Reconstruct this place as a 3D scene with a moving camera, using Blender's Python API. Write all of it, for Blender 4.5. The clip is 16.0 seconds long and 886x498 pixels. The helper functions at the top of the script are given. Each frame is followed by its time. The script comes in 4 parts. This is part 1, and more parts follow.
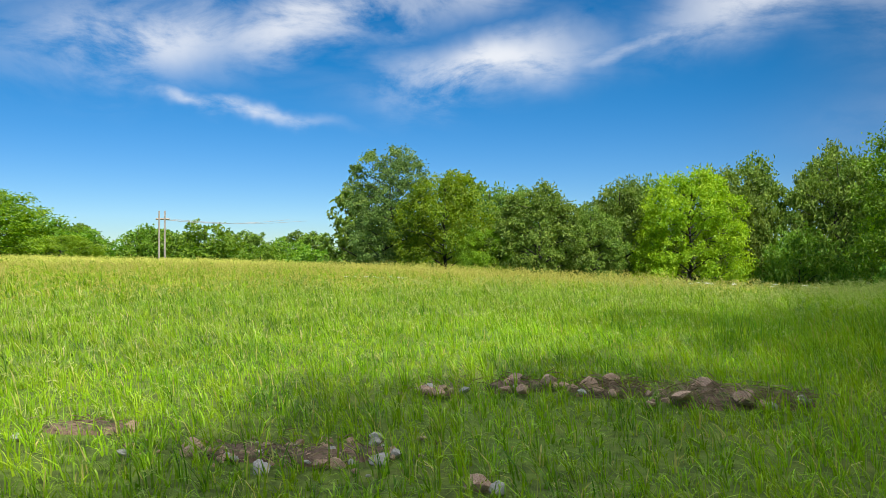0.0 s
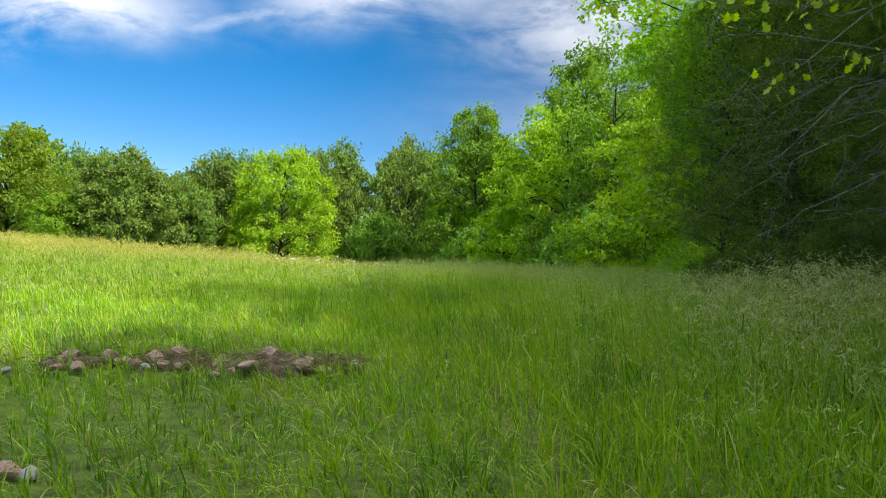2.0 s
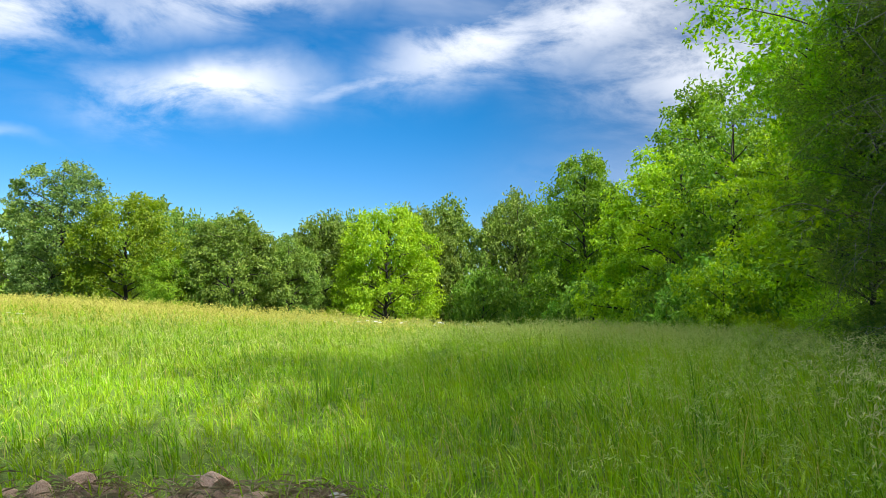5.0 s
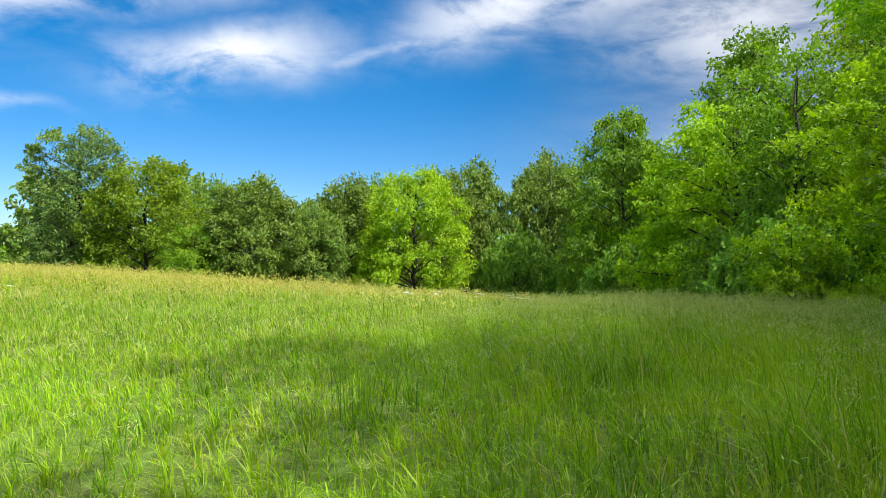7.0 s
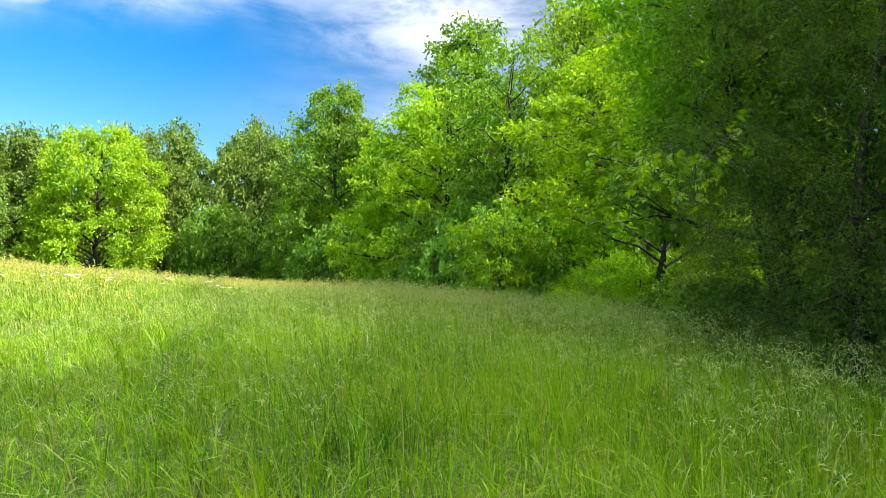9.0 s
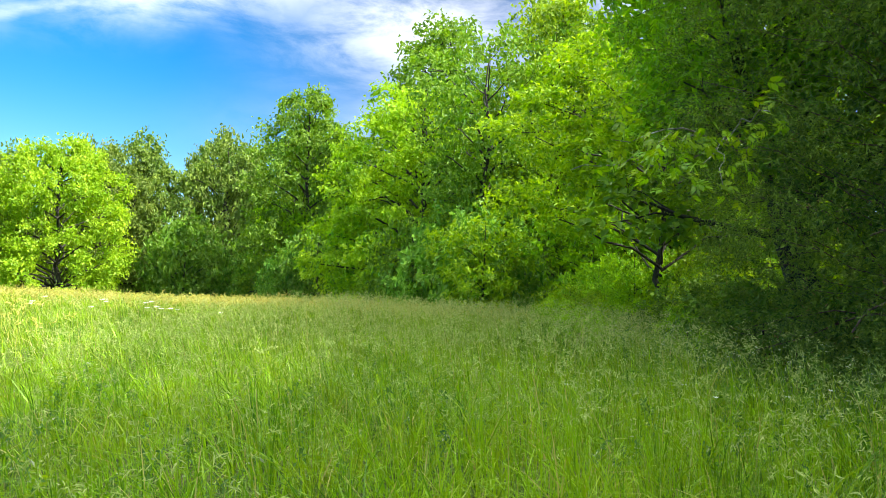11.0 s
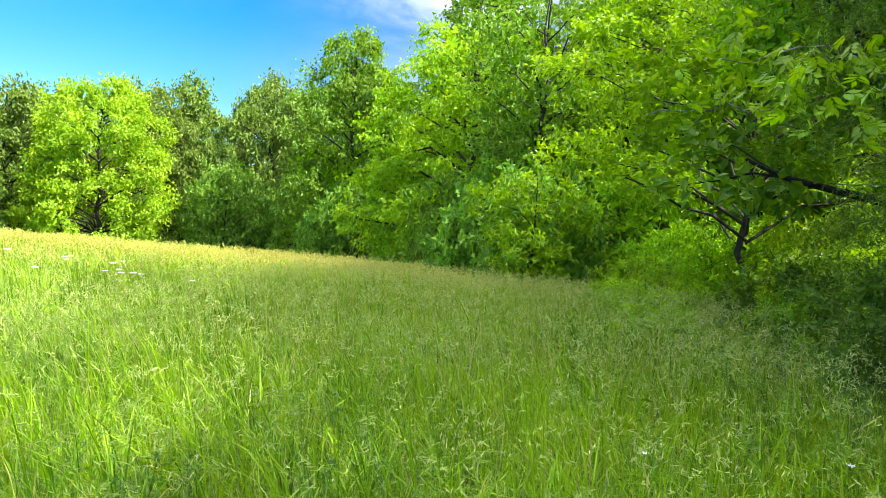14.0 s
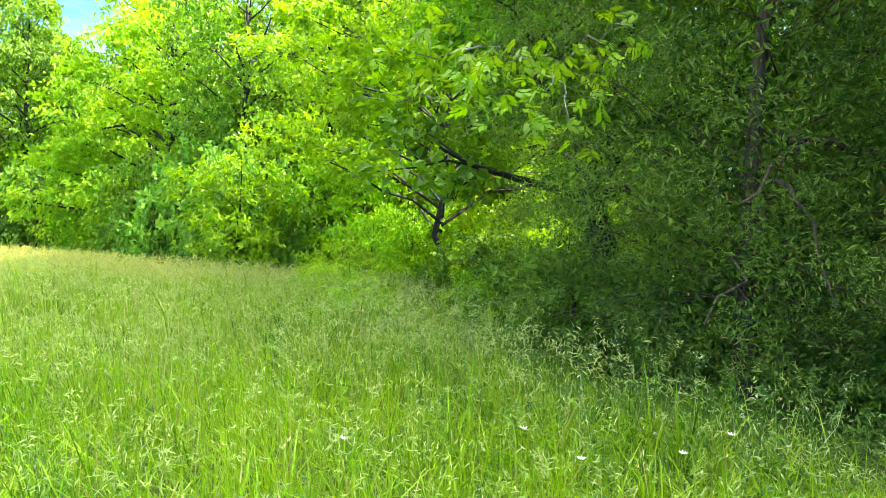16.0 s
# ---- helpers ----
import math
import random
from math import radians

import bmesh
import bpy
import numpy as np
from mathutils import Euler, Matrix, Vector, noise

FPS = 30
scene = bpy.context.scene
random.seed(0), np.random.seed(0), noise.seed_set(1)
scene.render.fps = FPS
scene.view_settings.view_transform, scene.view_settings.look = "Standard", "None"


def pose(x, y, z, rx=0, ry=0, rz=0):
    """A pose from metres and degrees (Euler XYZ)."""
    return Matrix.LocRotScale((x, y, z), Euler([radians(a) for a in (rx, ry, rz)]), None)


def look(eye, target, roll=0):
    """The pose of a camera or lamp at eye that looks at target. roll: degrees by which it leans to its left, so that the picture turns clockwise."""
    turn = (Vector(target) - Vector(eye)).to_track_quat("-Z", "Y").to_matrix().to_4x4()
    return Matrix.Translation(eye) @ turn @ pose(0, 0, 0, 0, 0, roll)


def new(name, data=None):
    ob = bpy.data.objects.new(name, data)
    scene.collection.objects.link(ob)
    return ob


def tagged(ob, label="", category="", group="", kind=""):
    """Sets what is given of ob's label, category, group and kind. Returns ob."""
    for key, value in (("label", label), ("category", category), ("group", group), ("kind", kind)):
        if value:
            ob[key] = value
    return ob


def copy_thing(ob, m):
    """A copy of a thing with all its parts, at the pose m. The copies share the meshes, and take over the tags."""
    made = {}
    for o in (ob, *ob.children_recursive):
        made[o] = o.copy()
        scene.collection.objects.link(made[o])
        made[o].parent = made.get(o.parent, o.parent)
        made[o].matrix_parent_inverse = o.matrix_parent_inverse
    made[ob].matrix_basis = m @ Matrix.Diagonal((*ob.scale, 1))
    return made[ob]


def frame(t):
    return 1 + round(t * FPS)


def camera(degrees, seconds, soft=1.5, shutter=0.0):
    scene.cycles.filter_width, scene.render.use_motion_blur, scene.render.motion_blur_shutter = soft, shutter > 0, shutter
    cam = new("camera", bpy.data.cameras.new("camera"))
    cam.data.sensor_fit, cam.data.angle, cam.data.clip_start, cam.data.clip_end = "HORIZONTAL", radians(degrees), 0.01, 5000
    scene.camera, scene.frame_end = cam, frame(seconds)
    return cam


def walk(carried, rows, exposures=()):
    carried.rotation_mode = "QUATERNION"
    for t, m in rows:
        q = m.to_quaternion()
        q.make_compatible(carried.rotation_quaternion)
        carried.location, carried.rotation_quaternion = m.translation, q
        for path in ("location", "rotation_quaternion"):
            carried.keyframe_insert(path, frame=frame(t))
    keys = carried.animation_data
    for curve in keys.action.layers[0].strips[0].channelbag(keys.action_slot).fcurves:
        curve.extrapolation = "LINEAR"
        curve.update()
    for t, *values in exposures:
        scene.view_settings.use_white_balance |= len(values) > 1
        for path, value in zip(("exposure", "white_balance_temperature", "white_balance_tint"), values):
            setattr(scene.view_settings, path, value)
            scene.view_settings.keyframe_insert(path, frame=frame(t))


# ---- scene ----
cam = camera(60.4, 16.0, 0.8)
PATH = [
    (0, (0.146, 0.421, 1.444), (0.143, 2.421, 1.443), 0.2),
    (0.5, (0.082, 0.315, 1.455), (0.197, 2.311, 1.453), -0.6),
    (1, (0.077, 0.364, 1.453), (0.37, 2.342, 1.447), -0.4),
    (1.5, (0.038, 0.299, 1.439), (0.622, 2.211, 1.407), 1.5),
    (2, (0.315, 0.319, 1.427), (1.309, 2.054, 1.389), 2.9),
    (2.5, (0.657, 0.365, 1.388), (2.05, 1.8, 1.398), 4.7),
    (3, (0.984, 0.529, 1.413), (2.484, 1.851, 1.479), 6.4),
    (3.5, (1.397, 0.799, 1.446), (2.767, 2.256, 1.497), 6.9),
    (4, (1.727, 1.163, 1.507), (2.804, 2.848, 1.536), 5.1),
    (4.5, (1.881, 1.707, 1.523), (2.711, 3.524, 1.616), 3.8),
    (5, (2.068, 2.188, 1.518), (2.786, 4.053, 1.614), 1.4),
    (7.5, (2.903, 5.679, 1.55), (3.562, 7.567, 1.533), 1.2),
    (8, (3.191, 6.331, 1.588), (4.067, 8.129, 1.582), 1.7),
    (8.5, (3.539, 6.919, 1.64), (4.645, 8.585, 1.626), 2.6),
    (9, (3.933, 7.588, 1.683), (5.251, 9.093, 1.655), 3.8),
    (11.3, (5.711, 9.453, 1.658), (7.07, 10.921, 1.661), 2.1),
    (11.5, (5.923, 9.711, 1.684), (7.288, 11.172, 1.694), 2.1),
    (12, (6.528, 10.14, 1.679), (7.911, 11.584, 1.693), 2.3),
    (12.5, (6.994, 10.532, 1.716), (8.381, 11.973, 1.737), 2.3),
    (13, (7.395, 10.914, 1.737), (8.778, 12.358, 1.759), 2.6),
    (13.5, (7.714, 11.13, 1.719), (9.046, 12.622, 1.68), 3.4),
    (14, (7.809, 11.233, 1.743), (9.058, 12.79, 1.614), 4.2),
    (14.5, (7.836, 11.237, 1.751), (9.256, 12.635, 1.586), 3.9),
    (15, (7.934, 11.203, 1.739), (9.628, 12.253, 1.574), 3.9),
    (15.5, (7.962, 11.195, 1.763), (9.735, 12.109, 1.611), 3.9),
    (16, (7.91, 11.205, 1.783), (9.645, 12.193, 1.666), 4.3),
]
EXPOSURE = [(0, 0.35), (1.5, 0.5), (2.5, 1.3), (3, 2.0), (3.5, 1.9), (4, 1.5), (4.5, 1.05), (5, 0.8), (7.5, 0.65), (8.5, 1.0), (9, 1.3), (11.5, 1.5), (12.5, 1.7), (13.5, 1.6), (14.5, 1.65), (15, 2.1), (16, 2.5)]
walk(cam, [(t, look(e, g, r)) for t, e, g, r in PATH], exposures=EXPOSURE)

# ---- world, sun ----
SUN_AZ, SUN_EL = radians(152), radians(48)   # azimuth clockwise from +y
world = bpy.data.worlds.new("sky")
scene.world = world
world.use_nodes = True


class Nodes:
    """A small helper to write node trees as expressions."""

    def __init__(self, tree):
        self.tree = tree
        tree.nodes.clear()

    def node(self, kind, props=None, **ins):
        n = self.tree.nodes.new(kind)
        for key, value in (props or {}).items():
            setattr(n, key, value)
        for key, value in ins.items():
            sock = n.inputs[int(key[1:])] if key[0] == "i" and key[1:].isdigit() else n.inputs[key.replace("_", " ")]
            if isinstance(value, bpy.types.NodeSocket):
                self.tree.links.new(value, sock)
            else:
                sock.default_value = value
        return n

    def math(self, op, a, b=0.0, c=0.0, clamp=False):
        return self.node("ShaderNodeMath", {"operation": op, "use_clamp": clamp}, i0=a, i1=b, i2=c).outputs[0]

    def mix(self, fac, a, b):
        n = self.node("ShaderNodeMix", {"data_type": "RGBA"})
        for sock, value in ((n.inputs[0], fac), (n.inputs[6], a), (n.inputs[7], b)):
            if isinstance(value, bpy.types.NodeSocket):
                self.tree.links.new(value, sock)
            else:
                sock.default_value = value if isinstance(value, float) else (*value, 1)[:4]
        return n.outputs[2]

    def noise(self, vec, scale, detail=3.0, rough=0.55, distort=0.0):
        n = self.node("ShaderNodeTexNoise", Scale=scale, Detail=detail, Roughness=rough, Distortion=distort)
        if vec is not None:
            self.tree.links.new(vec, n.inputs["Vector"])
        return n.outputs["Fac"]

    def ramp(self, v, lo, hi):
        return self.node("ShaderNodeMapRange", {"interpolation_type": "SMOOTHSTEP"}, Value=v, From_Min=lo, From_Max=hi).outputs[0]


W = Nodes(world.node_tree)
sky = W.node("ShaderNodeTexSky", {"sky_type": "NISHITA", "sun_disc": False, "sun_elevation": SUN_EL, "sun_rotation": SUN_AZ,
                                  "altitude": 1500.0, "air_density": 1.0, "dust_density": 0.0, "ozone_density": 3.0})
coord = W.node("ShaderNodeTexCoord").outputs["Generated"]
sep = W.node("ShaderNodeSeparateXYZ", Vector=coord).outputs
az = W.math("MULTIPLY", W.math("ARCTAN2", sep[0], sep[1]), 57.296)
el = W.math("MULTIPLY", W.math("ARCSINE", sep[2]), 57.296)
# sky colour made paler, dimmer, slightly redder to the right, offsetting raised exposure
rich = W.math("SUBTRACT", 1.48, W.math("MULTIPLY", W.ramp(az, 22.0, 48.0), 0.35))
skycol = W.node("ShaderNodeHueSaturation", Saturation=rich, Hue=0.5, Value=W.math("SUBTRACT", 1.0, W.math("MULTIPLY", W.ramp(az, 14.0, 44.0), 0.28)), Color=sky.outputs[0]).outputs[0]
skycol = W.node("ShaderNodeVectorMath", {"operation": "MULTIPLY"}, i0=skycol, i1=W.mix(W.ramp(az, 14.0, 40.0), (1.0, 1.0, 1.0), (1.12, 1.0, 1.0))).outputs[0]
low_sky = W.mix(W.ramp(el, -1.0, 15.0), (0.56, 0.74, 0.98), (1.0, 1.0, 1.0))
skycol = W.node("ShaderNodeVectorMath", {"operation": "MULTIPLY"}, i0=skycol, i1=low_sky).outputs[0]
warp = W.math("MULTIPLY", W.math("SUBTRACT", W.noise(coord, 5.0, 5.0), 0.5), 8.0)
warp2 = W.math("MULTIPLY", W.math("SUBTRACT", W.noise(W.node("ShaderNodeVectorMath", {"operation": "ADD"}, i0=coord, i1=(5, 3, 1)).outputs[0], 9.0, 4.0), 0.5), 3.5)
azw, elw = W.math("ADD", az, warp), W.math("ADD", el, warp2)
# wisps of cirrus: azimuth, elevation, half length, half width, lean, strength
WISPS = [(-21, 14.5, 9, 2.6, 0.10, 0.8), (-10, 16.5, 8, 2.4, 0.28, 0.9), (3.5, 13.6, 7, 2.0, 0.14, 1.0), (15, 15.0, 7, 0.7, 0.3, 0.5),
         (-16, 10.1, 5.5, 0.45, -0.12, 0.8), (23, 18.0, 7, 2.4, 0.28, 0.9), (32, 19.5, 9, 3.0, 0.08, 0.85), (42, 16.0, 9, 3.4, 0.05, 0.85), (52, 17.0, 7, 4.0, 0.0, 0.8), (44, 10.0, 12, 2.0, 0.1, 0.3),
         (-27, 20.0, 10, 3.0, 0.1, 0.8), (6, 20.5, 12, 2.2, 0.2, 0.7), (66, 18.0, 12, 5.0, 0.1, 0.8), (-48, 17.0, 14, 3.0, 0.1, 0.8)]
cloud = None
for a0, e0, la, le, lean, power in WISPS:
    da = W.math("SUBTRACT", azw, float(a0))
    de = W.math("SUBTRACT", W.math("SUBTRACT", elw, float(e0)), W.math("MULTIPLY", da, float(lean)))
    q = W.math("ADD", W.math("POWER", W.math("ABSOLUTE", W.math("DIVIDE", da, float(la))), 2.0), W.math("POWER", W.math("ABSOLUTE", W.math("DIVIDE", de, float(le))), 2.0))
    blob = W.math("MULTIPLY", W.math("EXPONENT", W.math("MULTIPLY", q, -1.0)), float(power))
    cloud = blob if cloud is None else W.math("MAXIMUM", cloud, blob)
# streaky fibres over the whole upper sky, drawn out along the wind
flat = W.node("ShaderNodeVectorMath", {"operation": "DIVIDE"}, i0=coord, i1=W.node("ShaderNodeCombineXYZ", X=W.math("ADD", sep[2], 0.12), Y=W.math("ADD", sep[2], 0.12), Z=1.0).outputs[0]).outputs[0]
stretch = W.node("ShaderNodeMapping", Vector=flat, Rotation=(0, 0, 0.5), Scale=(0.75, 1.25, 1)).outputs[0]
streak = W.node("ShaderNodeMapping", Vector=coord, Rotation=(0, 0.25, 0.3), Scale=(5, 5, 13)).outputs[0]
fibre = W.noise(streak, 1.3, 8.0, 0.62, 0.35)
# broad cirrus overhead, added out of view to fill the shade
high = W.math("MULTIPLY", W.ramp(W.noise(stretch, 0.8, 4.0), 0.25, 0.6), W.ramp(el, 22.0, 40.0))
cover = W.math("MULTIPLY", W.math("MAXIMUM", cloud, high), W.ramp(fibre, 0.32, 0.62), clamp=True)
veil = W.math("MULTIPLY", W.math("MULTIPLY", W.ramp(W.noise(stretch, 1.3, 5.0), 0.45, 0.8), W.ramp(el, 9.0, 20.0)), 0.35)
cover = W.math("MAXIMUM", cover, veil)
# low clouds are dimmed to the right as well, for that exposure
low_cloud = W.mix(W.ramp(az, 30.0, 52.0), (8.4, 8.6, 9.0), (6.4, 6.6, 7.1))
# cloud colour, boosted overhead above the view as fill light
cloud_with_fill = W.mix(W.ramp(el, 27.0, 48.0), low_cloud, (38.0, 37.2, 36.4))
final = W.mix(W.math("MULTIPLY", cover, 0.92), skycol, cloud_with_fill)
bg = W.node("ShaderNodeBackground", Color=final, Strength=0.085)
W.node("ShaderNodeOutputWorld", Surface=bg.outputs[0])

sun = new("sun", bpy.data.lights.new("sun", "SUN"))
sun.data.energy, sun.data.angle, sun.data.color = 5.0, radians(0.53), (1.0, 0.95, 0.86)
to_sun = Vector((math.sin(SUN_AZ) * math.cos(SUN_EL), math.cos(SUN_AZ) * math.cos(SUN_EL), math.sin(SUN_EL)))
sun.matrix_world = look(to_sun * 60, (0, 0, 0))


# ---- materials ----
def material(name):
    m = bpy.data.materials.new(name)
    m.use_nodes = True
    return m, Nodes(m.node_tree)


def leafy(name, dark, light, dry=None, patch=0.6, through_light=0.45, rough=0.5, spread=1.0, shine=0.3, tufts=None):
    """Leaves or blades: colour varied leaf by leaf, plant by plant and in patches; light comes through."""
    m, n = material(name)
    isle = n.node("ShaderNodeNewGeometry").outputs["Random Per Island"]
    where = n.node("ShaderNodeNewGeometry").outputs["Position"]
    plant = n.node("ShaderNodeObjectInfo").outputs["Random"]
    big = n.noise(where, patch, 3.0)
    f = n.math("ADD", n.math("MULTIPLY", isle, 0.75 * spread), n.math("MULTIPLY", n.math("SUBTRACT", n.ramp(big, 0.3, 0.7), 0.4), 0.55), clamp=True)
    col = n.mix(f, dark, light)
    if tufts:
        lump = n.ramp(n.noise(where, tufts[0], 4.0, 0.65), 0.42, 0.66)
        col = n.mix(n.math("MULTIPLY", lump, 0.55), col, tufts[1])
    col = n.node("ShaderNodeHueSaturation", Hue=n.math("ADD", 0.49, n.math("MULTIPLY", plant, 0.02)), Value=n.math("ADD", 0.85, n.math("MULTIPLY", plant, 0.3)), Color=col).outputs[0]
    if dry:
        odd = n.ramp(n.math("FRACT", n.math("MULTIPLY", isle, 37.7)), dry[1] - 0.02, dry[1] + 0.02)
        col = n.mix(n.math("SUBTRACT", 1.0, odd), col, dry[0])
    body = n.node("ShaderNodeBsdfPrincipled", Base_Color=col, Roughness=rough, Specular_IOR_Level=shine)
    lit = n.node("ShaderNodeHueSaturation", Saturation=1.1, Value=1.25, Color=col).outputs[0]
    glow = n.node("ShaderNodeBsdfTranslucent", Color=lit)
    mixed = n.node("ShaderNodeMixShader", i0=through_light, i1=body.outputs[0], i2=glow.outputs[0])
    n.node("ShaderNodeOutputMaterial", Surface=mixed.outputs[0])
    return m


def rough_stuff(name, a, b, scale, bump=0.4, rough=0.9, third=None, stretch_z=1.0):
    """Bark, soil, stone, weathered wood: two scales of colour and a bumpy surface."""
    m, n = material(name)
    pos = n.node("ShaderNodeTexCoord").outputs["Object"]
    pos = n.node("ShaderNodeMapping", Vector=pos, Scale=(1, 1, stretch_z)).outputs[0]
    rnd = n.node("ShaderNodeObjectInfo").outputs["Random"]
    fine, coarse = n.noise(pos, scale, 6.0, 0.7), n.noise(pos, scale * 0.13, 3.0)
    col = n.mix(n.ramp(fine, 0.3, 0.7), a, b)
    if third:
        col = n.mix(n.ramp(n.noise(pos, scale * 0.35, 5.0, 0.65), 0.52, 0.62), col, third)
    col = n.node("ShaderNodeHueSaturation", Value=n.math("ADD", 0.6, n.math("ADD", n.math("MULTIPLY", coarse, 0.5), n.math("MULTIPLY", rnd, 0.3))), Color=col).outputs[0]
    bmp = n.node("ShaderNodeBump", Strength=bump, Distance=0.02, Height=fine).outputs[0]
    p = n.node("ShaderNodeBsdfPrincipled", Base_Color=col, Roughness=rough, Normal=bmp, Specular_IOR_Level=0.2)
    n.node("ShaderNodeOutputMaterial", Surface=p.outputs[0])
    return m


GRASS = leafy("grass_blades", (0.05, 0.15, 0.006), (0.29, 0.49, 0.012), ((0.46, 0.42, 0.13), 0.05), 0.45, 0.38, 0.45, shine=0.3, tufts=(1.7, (0.37, 0.46, 0.02)), spread=1.2)
TALL_GRASS = leafy("tall_grass_blades", (0.05, 0.14, 0.009), (0.27, 0.46, 0.018), ((0.44, 0.41, 0.16), 0.05), 0.5, 0.35, 0.45, shine=0.3, tufts=(2.2, (0.34, 0.42, 0.04)), spread=1.2)
SEED = leafy("seed_heads", (0.24, 0.34, 0.07), (0.50, 0.53, 0.19), None, 0.5, 0.35, 0.5)
GOLD_SEED = leafy("golden_seed_heads", (0.39, 0.39, 0.07), (0.61, 0.57, 0.15), None, 0.3, 0.35, 0.5)
STRAW_SEED = leafy("straw_seed_heads", (0.34, 0.38, 0.14), (0.62, 0.60, 0.32), None, 0.5, 0.35, 0.5)
OAK_LEAF = leafy("oak_foliage", (0.085, 0.17, 0.02), (0.24, 0.34, 0.055), None, 0.5, 0.35)
MID_LEAF = leafy("woodland_foliage", (0.075, 0.175, 0.014), (0.23, 0.36, 0.035), None, 0.5, 0.42)
BRIGHT_LEAF = leafy("yellow_green_foliage", (0.18, 0.345, 0.012), (0.41, 0.56, 0.03), None, 0.6, 0.45)
MAPLE_LEAF = leafy("fresh_green_foliage", (0.10, 0.215, 0.010), (0.31, 0.44, 0.03), None, 0.5, 0.45)
PALE_LEAF = leafy("grey_green_foliage", (0.07, 0.14, 0.025), (0.22, 0.31, 0.08), None, 0.6, 0.35)
CEDAR_LEAF = leafy("cedar_foliage", (0.042, 0.097, 0.014), (0.235, 0.35, 0.042), ((0.28, 0.16, 0.06), 0.008), 0.9, 0.34, 0.6)
SHRUB_LEAF = leafy("shrub_foliage", (0.07, 0.18, 0.015), (0.22, 0.37, 0.045), None, 0.8, 0.42)
SPRIG_LEAF = leafy("young_oak_leaf", (0.30, 0.45, 0.02), (0.50, 0.62, 0.05), None, 2.0, 0.5, 0.4)
ASH_LEAF = leafy("ash_leaf", (0.13, 0.28, 0.014), (0.37, 0.54, 0.035), None, 2.0, 0.54, 0.4)
WEED_LEAF = leafy("weed_foliage", (0.06, 0.16, 0.03), (0.18, 0.32, 0.07), ((0.45, 0.48, 0.30), 0.08), 0.8, 0.35)
BARK = rough_stuff("bark", (0.018, 0.016, 0.014), (0.065, 0.06, 0.054), 14, 0.8, 0.95, None, 0.25)
LICHEN_BARK = rough_stuff("lichen_bark", (0.085, 0.08, 0.06), (0.25, 0.24, 0.20), 22, 0.9, 0.95, (0.42, 0.43, 0.36), 0.4)
TWIG = rough_stuff("dead_twigs", (0.10, 0.095, 0.085), (0.26, 0.25, 0.23), 20, 0.4)
CEDAR_BARK = rough_stuff("cedar_bark", (0.06, 0.04, 0.03), (0.16, 0.115, 0.09), 18, 0.8, 0.95, None, 0.2)
STONE = rough_stuff("limestone", (0.34, 0.22, 0.15), (0.58, 0.43, 0.33), 22, 0.8, 0.9, (0.36, 0.21, 0.145))
WHITE_STONE = rough_stuff("pale_stone", (0.28, 0.28, 0.26), (0.44, 0.43, 0.40), 25, 0.5, 0.85)
CLAY = rough_stuff("clay_soil", (0.08, 0.055, 0.036), (0.22, 0.155, 0.11), 24, 1.0, 1.0, (0.06, 0.075, 0.025))
STRAW = leafy("dead_straw", (0.16, 0.12, 0.07), (0.36, 0.30, 0.19), None, 2.0, 0.2, 0.8)
POLE_WOOD = rough_stuff("weathered_pole", (0.22, 0.19, 0.16), (0.38, 0.35, 0.31), 8, 0.4, 0.9, None, 0.1)
WIRE = rough_stuff("wire", (0.30, 0.30, 0.30), (0.45, 0.45, 0.45), 5, 0.1, 0.5)
PETAL = rough_stuff("white_petals", (0.75, 0.75, 0.72), (0.85, 0.85, 0.82), 30, 0.1, 0.7)


def ground_material():
    m, n = material("meadow_soil")
    pos = n.node("ShaderNodeNewGeometry").outputs["Position"]
    fine, mid, big = n.noise(pos, 9.0, 6.0, 0.7), n.noise(pos, 0.9, 4.0), n.noise(pos, 0.12, 3.0)
    col = n.mix(n.ramp(fine, 0.35, 0.65), (0.05, 0.075, 0.018), (0.12, 0.18, 0.03))
    col = n.mix(n.ramp(mid, 0.5, 0.75), col, (0.16, 0.18, 0.05))
    col = n.mix(n.ramp(big, 0.45, 0.7), col, (0.11, 0.19, 0.025))
    bmp = n.node("ShaderNodeBump", Strength=0.7, Distance=0.05, Height=fine).outputs[0]
    p = n.node("ShaderNodeBsdfPrincipled", Base_Color=col, Roughness=0.95, Normal=bmp, Specular_IOR_Level=0.1)
    n.node("ShaderNodeOutputMaterial", Surface=p.outputs[0])
    return m


# ---- mesh helpers ----
def mesh_of(name, verts, tris, mat, smooth=False):
    """A mesh from arrays of points and of triangles."""
    verts, tris = np.asarray(verts, np.float32).reshape(-1, 3), np.asarray(tris, np.int32).reshape(-1, 3)
    me = bpy.data.meshes.new(name)
    me.vertices.add(len(verts))
    me.vertices.foreach_set("co", verts.ravel())
    me.loops.add(tris.size)
    me.loops.foreach_set("vertex_index", tris.ravel())
    me.polygons.add(len(tris))
    me.polygons.foreach_set("loop_start", np.arange(0, tris.size, 3, dtype=np.int32))
    me.polygons.foreach_set("use_smooth", np.full(len(tris), smooth))
    me.materials.append(mat)
    me.update(calc_edges=True)
    return me


def put_under(ob, parent, m=None):
    ob.parent = parent
    if m is not None:
        ob.matrix_basis = m
    return ob


